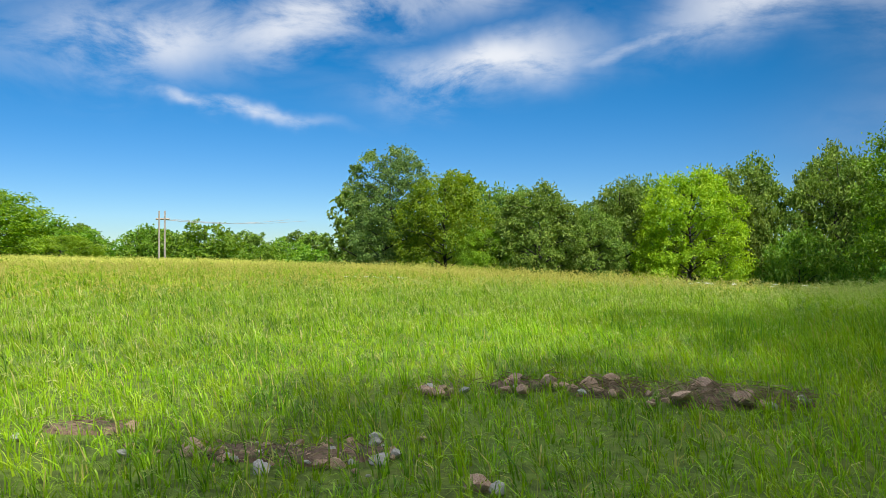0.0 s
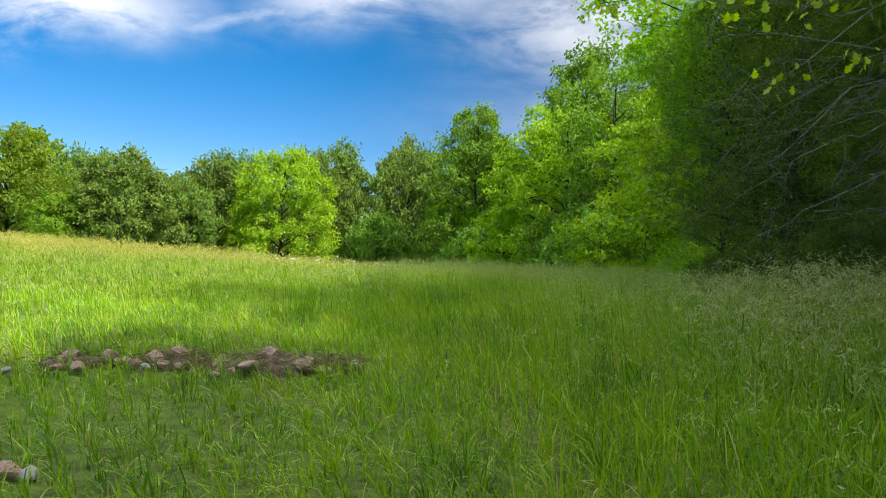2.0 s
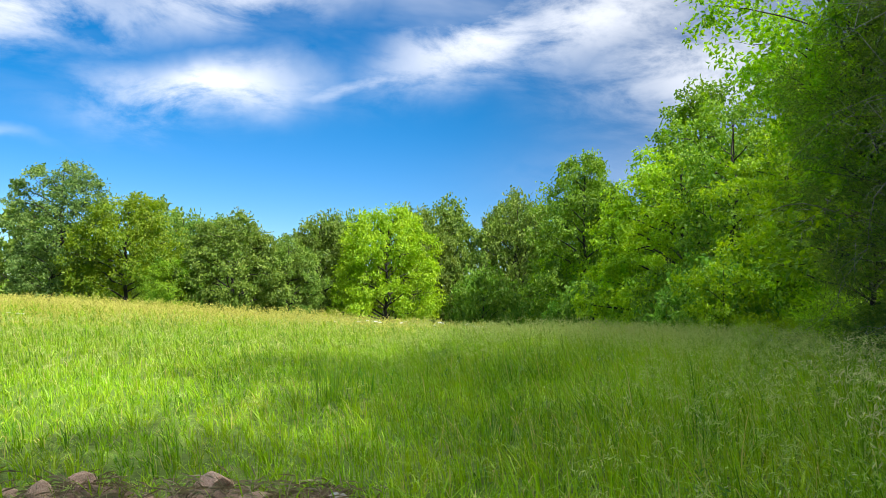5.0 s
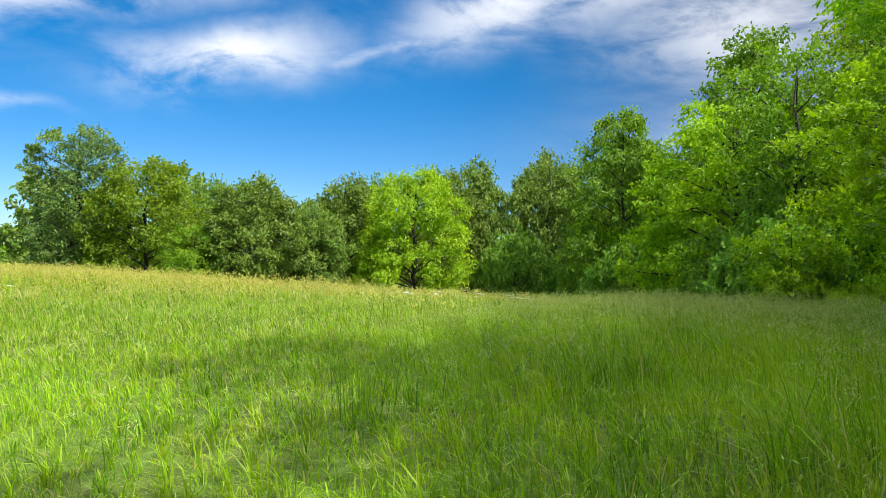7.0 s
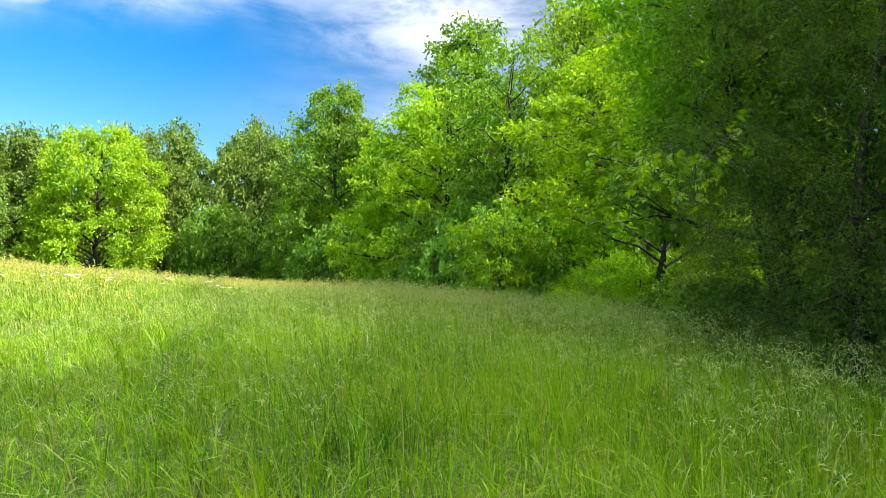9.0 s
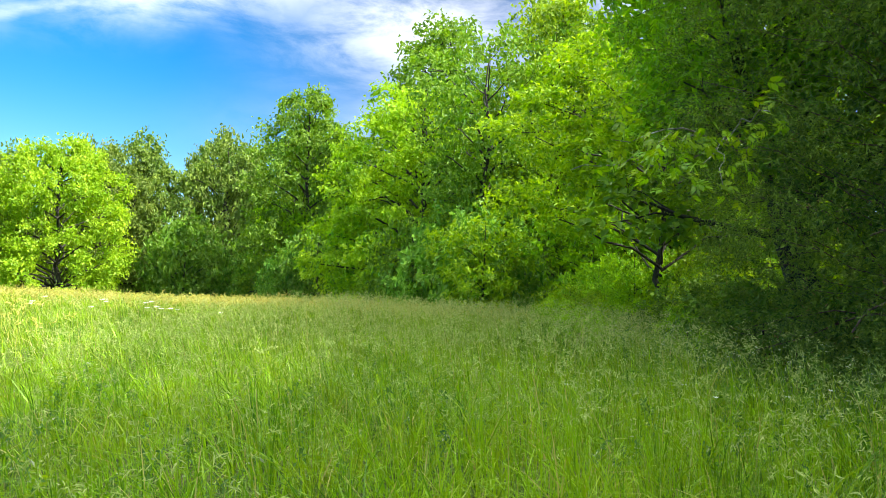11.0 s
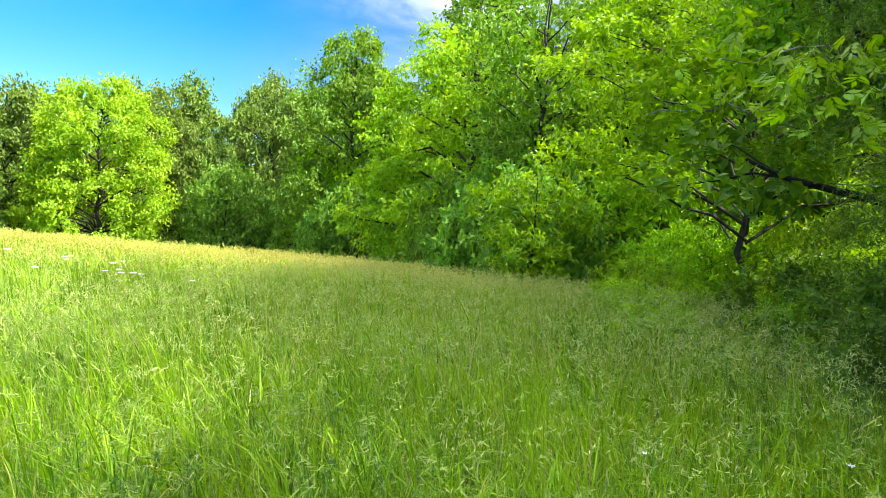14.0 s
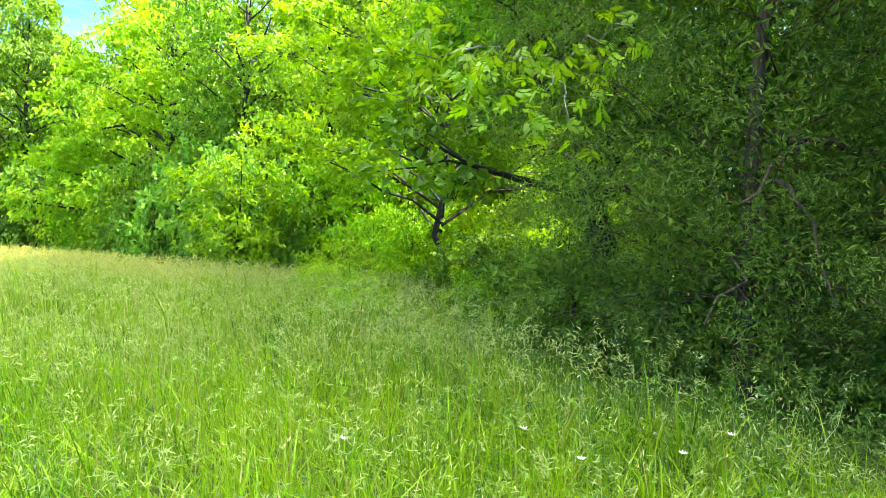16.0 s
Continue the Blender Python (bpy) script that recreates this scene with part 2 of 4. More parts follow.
class Tubes:
    """Gathers tapered limbs into one mesh."""

    def __init__(self):
        self.v, self.f, self.n = [], [], 0

    def add(self, points, radii, sides=6):
        pts = np.asarray(points, float)
        along = np.gradient(pts, axis=0)
        along /= np.linalg.norm(along, axis=1)[:, None] + 1e-9
        ref = np.where(np.abs(along[:, 2:3]) > 0.9, (1.0, 0, 0), (0, 0, 1.0))
        u = np.cross(along, ref)
        u /= np.linalg.norm(u, axis=1)[:, None] + 1e-9
        w = np.cross(along, u)
        ang = np.arange(sides) * 2 * math.pi / sides
        ring = pts[:, None] + np.asarray(radii)[:, None, None] * (np.cos(ang)[None, :, None] * u[:, None] + np.sin(ang)[None, :, None] * w[:, None])
        self.v.append(ring.reshape(-1, 3))
        k, i = np.meshgrid(np.arange(len(pts) - 1), np.arange(sides), indexing="ij")
        a, b = k * sides + i, k * sides + (i + 1) % sides
        quads = np.stack([a, b, b + sides, a, b + sides, a + sides], -1).reshape(-1, 3)
        self.f.append(quads + self.n)
        self.n += len(pts) * sides

    def mesh(self, name, mat):
        return mesh_of(name, np.concatenate(self.v), np.concatenate(self.f), mat, True)


def bent(rng, a, b, steps=6, sag=0.0, wobble=0.05):
    """Points of a limb from a to b that bows and wanders."""
    a, b = np.asarray(a, float), np.asarray(b, float)
    t = np.linspace(0, 1, steps)[:, None]
    size = np.linalg.norm(b - a)
    p = a + (b - a) * t
    p[:, 2] += sag * size * np.sin(t[:, 0] * math.pi)
    p[1:-1] += rng.normal(0, wobble * size / steps * 2, (steps - 2, 3))
    return p


def unit(v):
    return v / (np.linalg.norm(v, axis=-1, keepdims=True) + 1e-9)


def leaves(rng, at, out, length, width, up=0.8, droop=0.2, loose=0.6):
    """Folded leaves, two triangles each, at the given points."""
    n = len(at)
    normal = unit(np.array((0, 0, up)) + out * 0.5 + rng.normal(0, loose, (n, 3)))
    axis = rng.normal(0, 1, (n, 3)) + out * 0.8 - np.array((0, 0, droop))
    axis = unit(axis - normal * (axis * normal).sum(1)[:, None])
    side = np.cross(normal, axis)
    L = (length * rng.uniform(0.65, 1.25, n))[:, None]
    Wd = (width * rng.uniform(0.7, 1.2, n))[:, None] / 2
    fold = normal * Wd * 0.5
    v = np.stack([at, at + axis * L * 0.45 + side * Wd + fold, at + axis * L - normal * L * 0.12, at + axis * L * 0.45 - side * Wd + fold], 1)
    base = np.arange(n)[:, None] * 4
    f = np.concatenate([base + (0, 1, 2), base + (0, 2, 3)], 1)
    return v.reshape(-1, 3), f.reshape(-1, 3)


PROFILES = {
    "dome": lambda u: (max(0.0, 1 - u ** 3.6)) ** 0.5 * (0.84 + 0.32 * min(u * 3, 0.5)),
    "tall": lambda u: (max(0.0, 1 - u ** 5)) ** 0.5 * (1.0 - 0.3 * u),
    "column": lambda u: (0.72 + 0.8 * u if u < 0.35 else 1.0) * (max(0.0, 1 - u ** 6)) ** 0.5,
    "vase": lambda u: 0.45 + 0.6 * u if u < 0.75 else 0.9 * max(0.0, 1 - ((u - 0.75) / 0.27) ** 2) ** 0.5,
}


def make_tree(name, label, mat, height, radius, low=0.15, form="dome", lobes=22, per_lobe=26, per_cluster=16, leaf=(0.26, 0.17),
              trunk=0.16, seed=1, bark=None, lobe_size=0.36, flat=0.7, lean=(0, 0), tight=0.17, category="tree", droop=0.2, limbs=1.0, twigs=2, core=0, puff=0.7, level=0.45):
    """A tree at the origin: trunk with limbs, and a crown of lobes built from clusters of leaves."""
    rng = np.random.default_rng(seed)
    thing = tagged(new(name), label, category)
    wood = Tubes()
    top = np.array((lean[0], lean[1], height * 0.93))
    spine = bent(rng, (0, 0, -0.25), top, 9, 0.0, 0.06)
    girth = trunk * (1.0 - np.linspace(0, 1, 9) * 0.85)
    girth[0] *= 1.5
    wood.add(spine, girth, 8)
    at, out = [], []
    for i in range(lobes):
        u = 0.95 * (i + rng.uniform(0.1, 0.9)) / lobes
        reach = PROFILES[form](u) * radius
        size = radius * lobe_size * rng.uniform(0.7, 1.25) * (0.8 + 0.2 * PROFILES[form](u))
        ang = i * 2.39996 + rng.uniform(-0.5, 0.5)
        far = max(0.0, reach - size * 0.7) * rng.uniform(0.75, 1.12)
        z = height * (low + (1 - low) * u) - size * flat * 0.6 * u
        k = min(0.95, max(0.12, (z - 0.25 * far) / height))
        root = spine[0] + (spine[-1] - spine[0]) * k
        centre = np.array((root[0] + math.cos(ang) * far, root[1] + math.sin(ang) * far, max(z, size * flat * 0.75)))
        limb = bent(rng, root, centre, 5, 0.06, 0.08)
        thick = trunk * 0.42 * (1 - 0.5 * u) * limbs
        wood.add(limb, np.linspace(thick, thick * 0.3, 5), 4)
        v = unit(rng.normal(0, 1, (per_lobe, 3)) + np.array((0, 0, 0.25)))
        v *= rng.uniform(0.5, 1.0, (per_lobe, 1)) ** 0.6
        tips = centre + v * size * np.array((1, 1, flat))
        for tip in tips[:twigs]:
            wood.add(bent(rng, limb[3], tip, 4, 0.05, 0.1), np.linspace(thick * 0.3, thick * 0.08, 4), 3)
        pts = np.repeat(tips, per_cluster, 0) + rng.normal(0, 1, (per_lobe * per_cluster, 3)) * size * tight * np.array((1, 1, puff))
        pts[:, 2] = np.maximum(pts[:, 2], 0.12)
        at.append(pts)
        out.append(unit(np.repeat(v, per_cluster, 0)))
    at, out = np.concatenate(at), np.concatenate(out)
    hearts = at[rng.integers(0, len(at), core)] if core else None
    put_under(new("trunk", wood.mesh("trunk", bark or BARK)), thing)
    v, f = leaves(rng, at, out, leaf[0], leaf[1], level, droop)
    if core:
        inner = hearts * rng.uniform((0.2, 0.2, 0.85), (0.78, 0.78, 1.0), (core, 3))
        v2, f2 = leaves(rng, inner, unit(rng.normal(0, 1, (core, 3))), leaf[0] * 1.6, leaf[1] * 3.0, 0.2, 0.3)
        v, f = np.concatenate([v, v2]), np.concatenate([f, f2 + len(v)])
    put_under(new("crown", mesh_of("crown", v, f, mat)), thing)
    return thing


# ---- the lie of the land ----
def ground_z(x, y):
    x, y = np.asarray(x, float), np.asarray(y, float)
    z = -0.006 * np.clip(x, 0, 60) - 0.011 * np.clip(x, -45, 0) + 0.0005 * np.clip(y, -60, 80)
    z = z + 0.12 * np.exp(-((x - 7) ** 2 + (y - 10) ** 2) / 24)
    z = z + 0.28 * np.exp(-((x - 10) ** 2 / 10 + (y - 4.5) ** 2 / 18))
    past = 0.8 * x + 0.6 * y - 24
    z = z - 0.085 * np.clip(0.5 * (past + np.sqrt(past * past + 9)), 0, 45) + 0.01
    z = z - 0.0008 * np.clip(y - 45, 0, 75) ** 2
    z = z + 0.03 * np.sin(x * 0.9 + 0.4 * y) * np.sin(0.7 * y - 0.3 * x) + 0.05 * np.sin(0.21 * x + 1) * np.sin(0.17 * y)
    return z


EDGE = [(8.6, -12), (10.2, -2), (10.7, 2.8), (12.0, 6.1), (13.6, 10.5), (14.2, 13.5), (17, 16), (22.5, 20.5), (25, 27), (27, 36), (30, 48), (30, 58), (26, 66), (10, 66), (-6, 70), (-16, 80)]
FIELD = np.array(EDGE + [(-60, 90), (-70, -12)], float)


def in_field(x, y):
    inside = np.zeros(len(x), bool)
    for (ax, ay), (bx, by) in zip(FIELD, np.roll(FIELD, -1, 0)):
        cross = (ay > y) != (by > y)
        inside ^= cross & (x < (bx - ax) * (y - ay) / ((by - ay) or 1e-9) + ax)
    return inside


def line_distance(x, y, line):
    best = np.full(len(x), 1e9)
    for (ax, ay), (bx, by) in zip(line, line[1:]):
        dx, dy = bx - ax, by - ay
        k = np.clip(((x - ax) * dx + (y - ay) * dy) / (dx * dx + dy * dy), 0, 1)
        best = np.minimum(best, np.hypot(x - ax - k * dx, y - ay - k * dy))
    return best


def axis_steps(lo, hi, step, far):
    inner = list(np.arange(lo, hi + 0.01, step))
    grow, k = [], step
    while sum(grow) < far:
        k *= 1.35
        grow.append(k)
    reach = np.cumsum(grow)
    return np.array(list((lo - reach)[::-1]) + inner + list(hi + reach))


def build_ground():
    xs, ys = axis_steps(-20, 44, 0.7, 2600), axis_steps(-10, 82, 0.7, 2600)
    gx, gy = np.meshgrid(xs, ys)
    v = np.stack([gx, gy, ground_z(gx, gy)], -1).reshape(-1, 3)
    nx = len(xs)
    k, i = np.meshgrid(np.arange(len(ys) - 1), np.arange(nx - 1), indexing="ij")
    a = k * nx + i
    f = np.stack([a, a + 1, a + nx + 1, a, a + nx + 1, a + nx], -1).reshape(-1, 3)
    tagged(new("ground", mesh_of("ground", v, f, ground_material(), True)), "green meadow ground rolling gently to the woods", "ground", kind="structure")


build_ground()


def placed(x, y, turn=0.0, size=1.0, tall=None, high=0.0):
    """Where a plant stands; one in a hollow grows taller, so that crowns keep an even line."""
    z = float(ground_z(x, y)) - 0.05
    sink = max(0.0, (-1.2 if y > 60 else -0.25) - z) if high and y < 100 else 0.0
    tall = tall or size
    return pose(x, y, z, 0, 0, turn) @ Matrix.Diagonal((size, size, tall + sink / (high or 1), 1))


HIGH = {}


def plant(ob, x, y, turn=0.0, size=1.0, tall=None):
    HIGH[ob.name] = max(v.co.z for v in ob.children[0].data.vertices)
    ob.matrix_basis = placed(x, y, turn, size, tall, HIGH[ob.name])
    return ob


def plant_copy(ob, x, y, turn, size=1.0, tall=None, label="", group=""):
    made = copy_thing(ob, Matrix.Translation((x, y, 0)))
    made.matrix_basis = placed(x, y, turn, size, tall, HIGH[ob.name])
    return tagged(made, label, "", group)


# ---- trees across the meadow ----
walnut = plant(make_tree("walnut_tree", "tall sparse grey-green tree standing above the far treeline", PALE_LEAF, 13.0, 4.1, 0.08, "column", 46, 15, 28, (0.27, 0.15), 0.2, 18, lobe_size=0.29, lean=(0.6, 0)), -5.6, 74)
bright = plant(make_tree("green_tree", "rounded fresh green tree at the far edge of the meadow", MAPLE_LEAF, 10.2, 5.6, 0.04, "dome", 38, 16, 36, (0.27, 0.18), 0.2, 12, lobe_size=0.33), 0.2, 73)
yellow = plant(make_tree("yellow_green_tree", "lone rounded yellow-green tree lit by the sun", BRIGHT_LEAF, 10.4, 5.4, 0.03, "dome", 46, 16, 42, (0.25, 0.16), 0.2, 13, lobe_size=0.27), 22.6, 70)
oak = plant(make_tree("oak_tree", "dark green oak in the far treeline", OAK_LEAF, 8.6, 4.5, 0.06, "dome", 34, 15, 34, (0.27, 0.18), 0.2, 14, lobe_size=0.33), 8.8, 69)
wood = plant(make_tree("woodland_tree", "mid-green woodland tree in the treeline", MID_LEAF, 13.2, 5.0, 0.06, "tall", 38, 15, 36, (0.27, 0.17), 0.2, 15, lobe_size=0.32), 34.4, 55)
for x, y, turn, size, tall in ((17.6, 76, 40, 1.0, 1.12), (5.2, 86, 100, 1.0, 1.15), (13.6, 71, 200, 0.8, 0.8), (33.5, 84, 10, 1.25, 1.5), (40.5, 79, 150, 1.15, 1.6),
                               (28.5, 79, 260, 1.1, 1.3), (47, 70, 300, 1.3, 1.5), (23, 90, 60, 1.3, 1.3), (10, 95, 180, 1.3, 1.2), (36, 70, 77, 1.1, 1.35)):
    plant_copy(oak, x, y, turn, size, tall, group="far treeline oaks")
tagged(oak, group="far treeline oaks")
for x, y, turn, size, tall in ((40, 63, 90, 1.1, 1.0), (46, 55, 200, 1.2, 1.1), (-4.5, 80, 20, 0.8, 0.6), (41, 52, 310, 1.0, 0.9)):
    plant_copy(wood, x, y, turn, size, tall, group="woodland trees")
tagged(wood, group="woodland trees")
plant_copy(bright, -37.6, 60, 130, 1.15, 0.6, "rounded bright green tree on the meadow's rim")
plant_copy(bright, -42, 84, 30, 0.9, 0.36, "rounded bright green tree on the meadow's rim")
plant_copy(bright, 4.0, 69.5, 250, 0.55, 0.45, "low bright green tree before darker oaks")
thicket = plant(make_tree("forest_tree", "dark green tree in the depth of the wood", OAK_LEAF, 13.0, 5.5, 0.02, "tall", 22, 12, 12, (0.7, 0.48), 0.25, 16, lobe_size=0.36), 58, 60)
tagged(thicket, group="forest interior")
rng = np.random.default_rng(5)
far_tree = plant(make_tree("distant_tree", "distant green tree beyond the crest of the meadow", MID_LEAF, 12.0, 6.5, 0.02, "dome", 26, 10, 10, (0.68, 0.48), 0.2, 17, lobe_size=0.34), -40, 128)
tagged(far_tree, group="distant wood")
for i in range(34):
    x, y = -70 + i * 2.3 + rng.uniform(-1.5, 1.5), 124 + rng.uniform(-8, 16)
    plant_copy(far_tree, x, y, rng.uniform(0, 360), rng.uniform(0.8, 1.2), rng.uniform(0.62, 0.9))
for i in range(15):
    plant_copy(thicket, -135 + i * 11 + rng.uniform(-4, 4), 240 + rng.uniform(-20, 20), rng.uniform(0, 360), 1.4, 1.15, "distant tree on a far wooded ridge", "far ridge trees")
# depth of the wood behind its edge
for x, y in ((2, 100), (14, 104), (26, 102), (38, 96), (48, 88), (56, 72), (52, 48), (47, 40), (50, 30), (46, 20), (42, 9), (37, 3), (30, 5), (26.5, -0.5), (35, 10), (36.5, 27.5), (34.5, 24), (39, 32), (24.5, 9.5), (24, -4), (40, -6), (31, -3), (25, -8), (48, 64), (-10, 96), (20, -14), (12, -14)):
    plant_copy(thicket, x + rng.uniform(-1, 1), y + rng.uniform(-1, 1), rng.uniform(0, 360), rng.uniform(0.85, 1.15), rng.uniform(0.8, 1.1), group="forest interior")

# ---- the wood's edge ----
maple = plant(make_tree("hickory_tree", "spreading yellow-green tree with drooping leafy layers", BRIGHT_LEAF, 11.0, 5.6, 0.07, "dome", 54, 16, 34, (0.25, 0.14), 0.22, 21, lobe_size=0.27, flat=0.55, droop=0.5, puff=0.45, level=0.8), 32.0, 39.6, 0)
poplar = plant(make_tree("tall_oak_tree", "tall dark green tree rising over its neighbours", MID_LEAF, 17.4, 4.4, 0.2, "tall", 38, 15, 26, (0.28, 0.19), 0.3, 22, lobe_size=0.34), 38.2, 45.5)
ashlike = plant(make_tree("light_green_tree", "tall light green tree at the wood's edge", MAPLE_LEAF, 16.0, 5.0, 0.10, "tall", 46, 15, 30, (0.25, 0.15), 0.25, 23, lobe_size=0.3), 35.6, 33.5)
edge_tree = plant(make_tree("edge_tree", "green broadleaf tree with dark thin trunk", MID_LEAF, 11.5, 4.2, 0.22, "vase", 34, 14, 23, (0.23, 0.15), 0.17, 24, lobe_size=0.34), 29.6, 32.8)
tagged(edge_tree, group="wood edge trees")
for src, x, y, turn, size, tall in ((edge_tree, 33.5, 25.5, 100, 1.25, 1.25), (edge_tree, 37.0, 13.0, 220, 1.2, 1.1), (edge_tree, 23.5, 8.5, 310, 1.15, 1.2), (ashlike, 42, 38, 50, 1.1, 1.1),
                                    (ashlike, 37.5, 19, 170, 1.1, 1.0), (poplar, 22.0, 15.8, 20, 0.95, 0.8), (edge_tree, 20.0, 4.0, 40, 1.2, 1.25), (edge_tree, 16.0, 3.6, 140, 1.05, 1.2), (edge_tree, 15.3, 6.4, 60, 1.0, 1.22), (edge_tree, 19.5, 7.6, 200, 1.1, 1.3),
                                    # unseen trees behind the camera, added to cast shade on the foreground
                                    (poplar, 8.2, -3.4, 30, 1.0, 0.9), (poplar, 12.6, -3.4, 300, 1.1, 0.95), (poplar, 5.6, -5.0, 130, 1.05, 0.88), (poplar, 1.5, -9.0, 230, 1.05, 0.9), (edge_tree, 10.5, -6.5, 270, 1.15, 1.25), (edge_tree, 5.5, -9.5, 170, 1.15, 1.3)):
    plant_copy(src, x, y, turn, size, tall, group="wood edge trees")

sapling = plant(make_tree("forked_tree", "small forked tree with wide low limbs and light leaves", ASH_LEAF, 8.6, 5.2, 0.36, "dome", 44, 16, 34, (0.18, 0.10), 0.11, 26, lobe_size=0.24, flat=0.4, puff=0.42, level=0.8), 25.3, 21.2, 40)
cedar = plant(make_tree("cedar_tree", "dense dark green cedar reaching down to the grass", CEDAR_LEAF, 13.0, 3.9, 0.02, "column", 108, 32, 60, (0.075, 0.016), 0.12, 27, bark=CEDAR_BARK, lobe_size=0.34, flat=0.75, droop=0.3, tight=0.10, limbs=0.32, twigs=3, core=24000, puff=0.75, level=0.35), 17.4, 12.4)
plant_copy(cedar, 16.8, 8.4, 130, 0.85, 0.8, "dense dark cedar under taller trees")

shrub = plant(make_tree("shrub", "light green leafy shrub at the wood's edge", SHRUB_LEAF, 2.4, 1.7, 0.02, "dome", 18, 11, 16, (0.18, 0.105), 0.04, 31, lobe_size=0.4, category="shrub"), 26.4, 29.0, 0, 1.5, 1.5)
pale_shrub = plant(make_tree("pale_shrub", "pale green shrub with drooping leaves", ASH_LEAF, 3.2, 1.9, 0.05, "vase", 18, 11, 18, (0.19, 0.095), 0.05, 32, lobe_size=0.36, category="shrub"), 24.4, 27.6, 0, 1.1, 1.0)
tagged(shrub, group="wood edge shrubs")
tagged(pale_shrub, group="wood edge shrubs")
rng = np.random.default_rng(8)
line = np.array(EDGE[1:13], float)
for i in range(32):
    k = (i + rng.uniform(0, 1)) / 32 * (len(line) - 1.001)
    a = line[int(k)] + (line[int(k) + 1] - line[int(k)]) * (k % 1)
    d = line[int(k) + 1] - line[int(k)]
    nrm = np.array((d[1], -d[0])) / np.hypot(*d)
    p = a + nrm * rng.uniform(0.9, 6.0)
    big = rng.uniform(0.5, 1.0) * (1.0 + 0.02 * p[1])
    if np.hypot(p[0] - 25.2, p[1] - 21.4) < 1.3 or np.hypot(p[0] - 16.5, p[1] - 12) < 2.8:
        continue
    plant_copy(shrub if i % 4 else pale_shrub, p[0], p[1], rng.uniform(0, 360), big, big * rng.uniform(0.7, 1.1))

for x, y, size in ((13.6, 3.4, 1.0), (15.0, 1.8, 1.25), (16.8, 5.8, 1.1), (13.2, 0.6, 1.0), (18.0, 2.6, 1.5), (20.5, 5.5, 1.5), (14.2, 6.6, 0.8), (22.0, 1.0, 1.6), (18.4, 10.3, 0.8), (17.2, 9.9, 0.6), (19.5, 12.0, 0.9)):
    plant_copy(shrub, x, y, x * 50, size, size, "leafy shrub in the shade under tall trees")
for x, y, size in ((17.6, 10.6, 0.6), (18.6, 14.2, 0.6)):
    plant_copy(shrub, x, y, x * 90, size, size * 0.9, "low green shrub in the cedar's shade")

light_bush = plant(make_tree("bush", "feathery yellow-green bush at the meadow's rim", ASH_LEAF, 2.0, 1.5, 0.02, "dome", 20, 10, 18, (0.12, 0.055), 0.03, 33, lobe_size=0.36, category="shrub"), 17.6, 18.4, 0, 0.6, 0.55)
tagged(light_bush, group="rim bushes")
for x, y, size in ((16.6, 17.4, 0.45), (19.0, 19.6, 0.65), (19.8, 17.2, 0.5), (24.2, 22.6, 0.9), (26.4, 20.4, 1.0), (23.6, 19.2, 0.7), (27.5, 23.4, 1.2), (22.0, 20.9, 0.6), (26.0, 22.6, 1.1), (27.8, 21.4, 1.4), (28.6, 18.8, 1.4), (24.9, 18.2, 0.8)):
    plant_copy(light_bush, x, y, x * 70, size, size)

# ---- grass ----
VIEWS = [(0, 0.4), (1.4, 0.8), (2, 2.2), (2.9, 5.7), (4, 7.6), (6.5, 10.1), (7.9, 11.2)]
BARE = [(-0.95, 5.6, 0.85, 0.4), (-2.55, 6.2, 0.45, 0.22), (0.12, 7.65, 0.3, 0.17), (0.88, 7.75, 0.4, 0.2), (1.72, 7.45, 0.5, 0.33), (2.5, 7.05, 0.52, 0.4), (3.05, 7.0, 0.36, 0.22)]


def tallness(x, y):
    s = line_distance(x, y, EDGE[:13])
    t = np.clip((9.5 - s) / 4.0, 0, 1)
    wave = 0.5 + 0.5 * np.sin(x * 0.8 + 1.3 * np.sin(y * 0.5)) * np.sin(y * 0.7 + x * 0.2)
    far = np.clip((np.hypot(x, y) - 16) / 16, 0, 1)
    return np.clip(t * t * (3 - 2 * t) + 0.12 * wave + 0.45 * far * (1 - t), 0, 1)


def rim_growth(x, y):
    """How much taller everything grows along the foot of the wood."""
    return 1.0 + (0.65 - 0.5 * np.clip((y - 7) / 4, 0, 1)) * np.clip((5.0 - line_distance(x, y, EDGE[:7])) / 4.5, 0, 1)


def trodden(p, h):
    """Grass stays low along the walked line."""
    return np.where(line_distance(p[:, 0], p[:, 1], VIEWS) < 0.7, np.minimum(h, 0.32), h)


def scatter(rng, n, near, far):
    """Places in the meadow whose distance to the walked line lies between near and far."""
    got, need = [], n
    lo_x, hi_x, lo_y, hi_y = max(-44, -far), min(33, 8 + far), -1.0, min(72, 11.5 + far)
    while need > 0:
        m = 80000
        x, y = rng.uniform(lo_x, hi_x, m), rng.uniform(lo_y, hi_y, m)
        d = line_distance(x, y, VIEWS)
        ok = in_field(x, y) & (d > near) & (d < far) & (y > 1.5 * np.abs(np.minimum(x, 0)) - 0.6) & (y > 0.2 * (x - 1) - 1.2)
        for bx, by, ba, bb in BARE:
            ok &= (((x - bx) / ba) ** 2 + ((y - by) / bb) ** 2 > rng.uniform(-0.35, 1.0, m))
        pts = np.stack([x[ok], y[ok]], 1)[:need]
        got.append(pts)
        need -= len(pts)
    return np.concatenate(got)


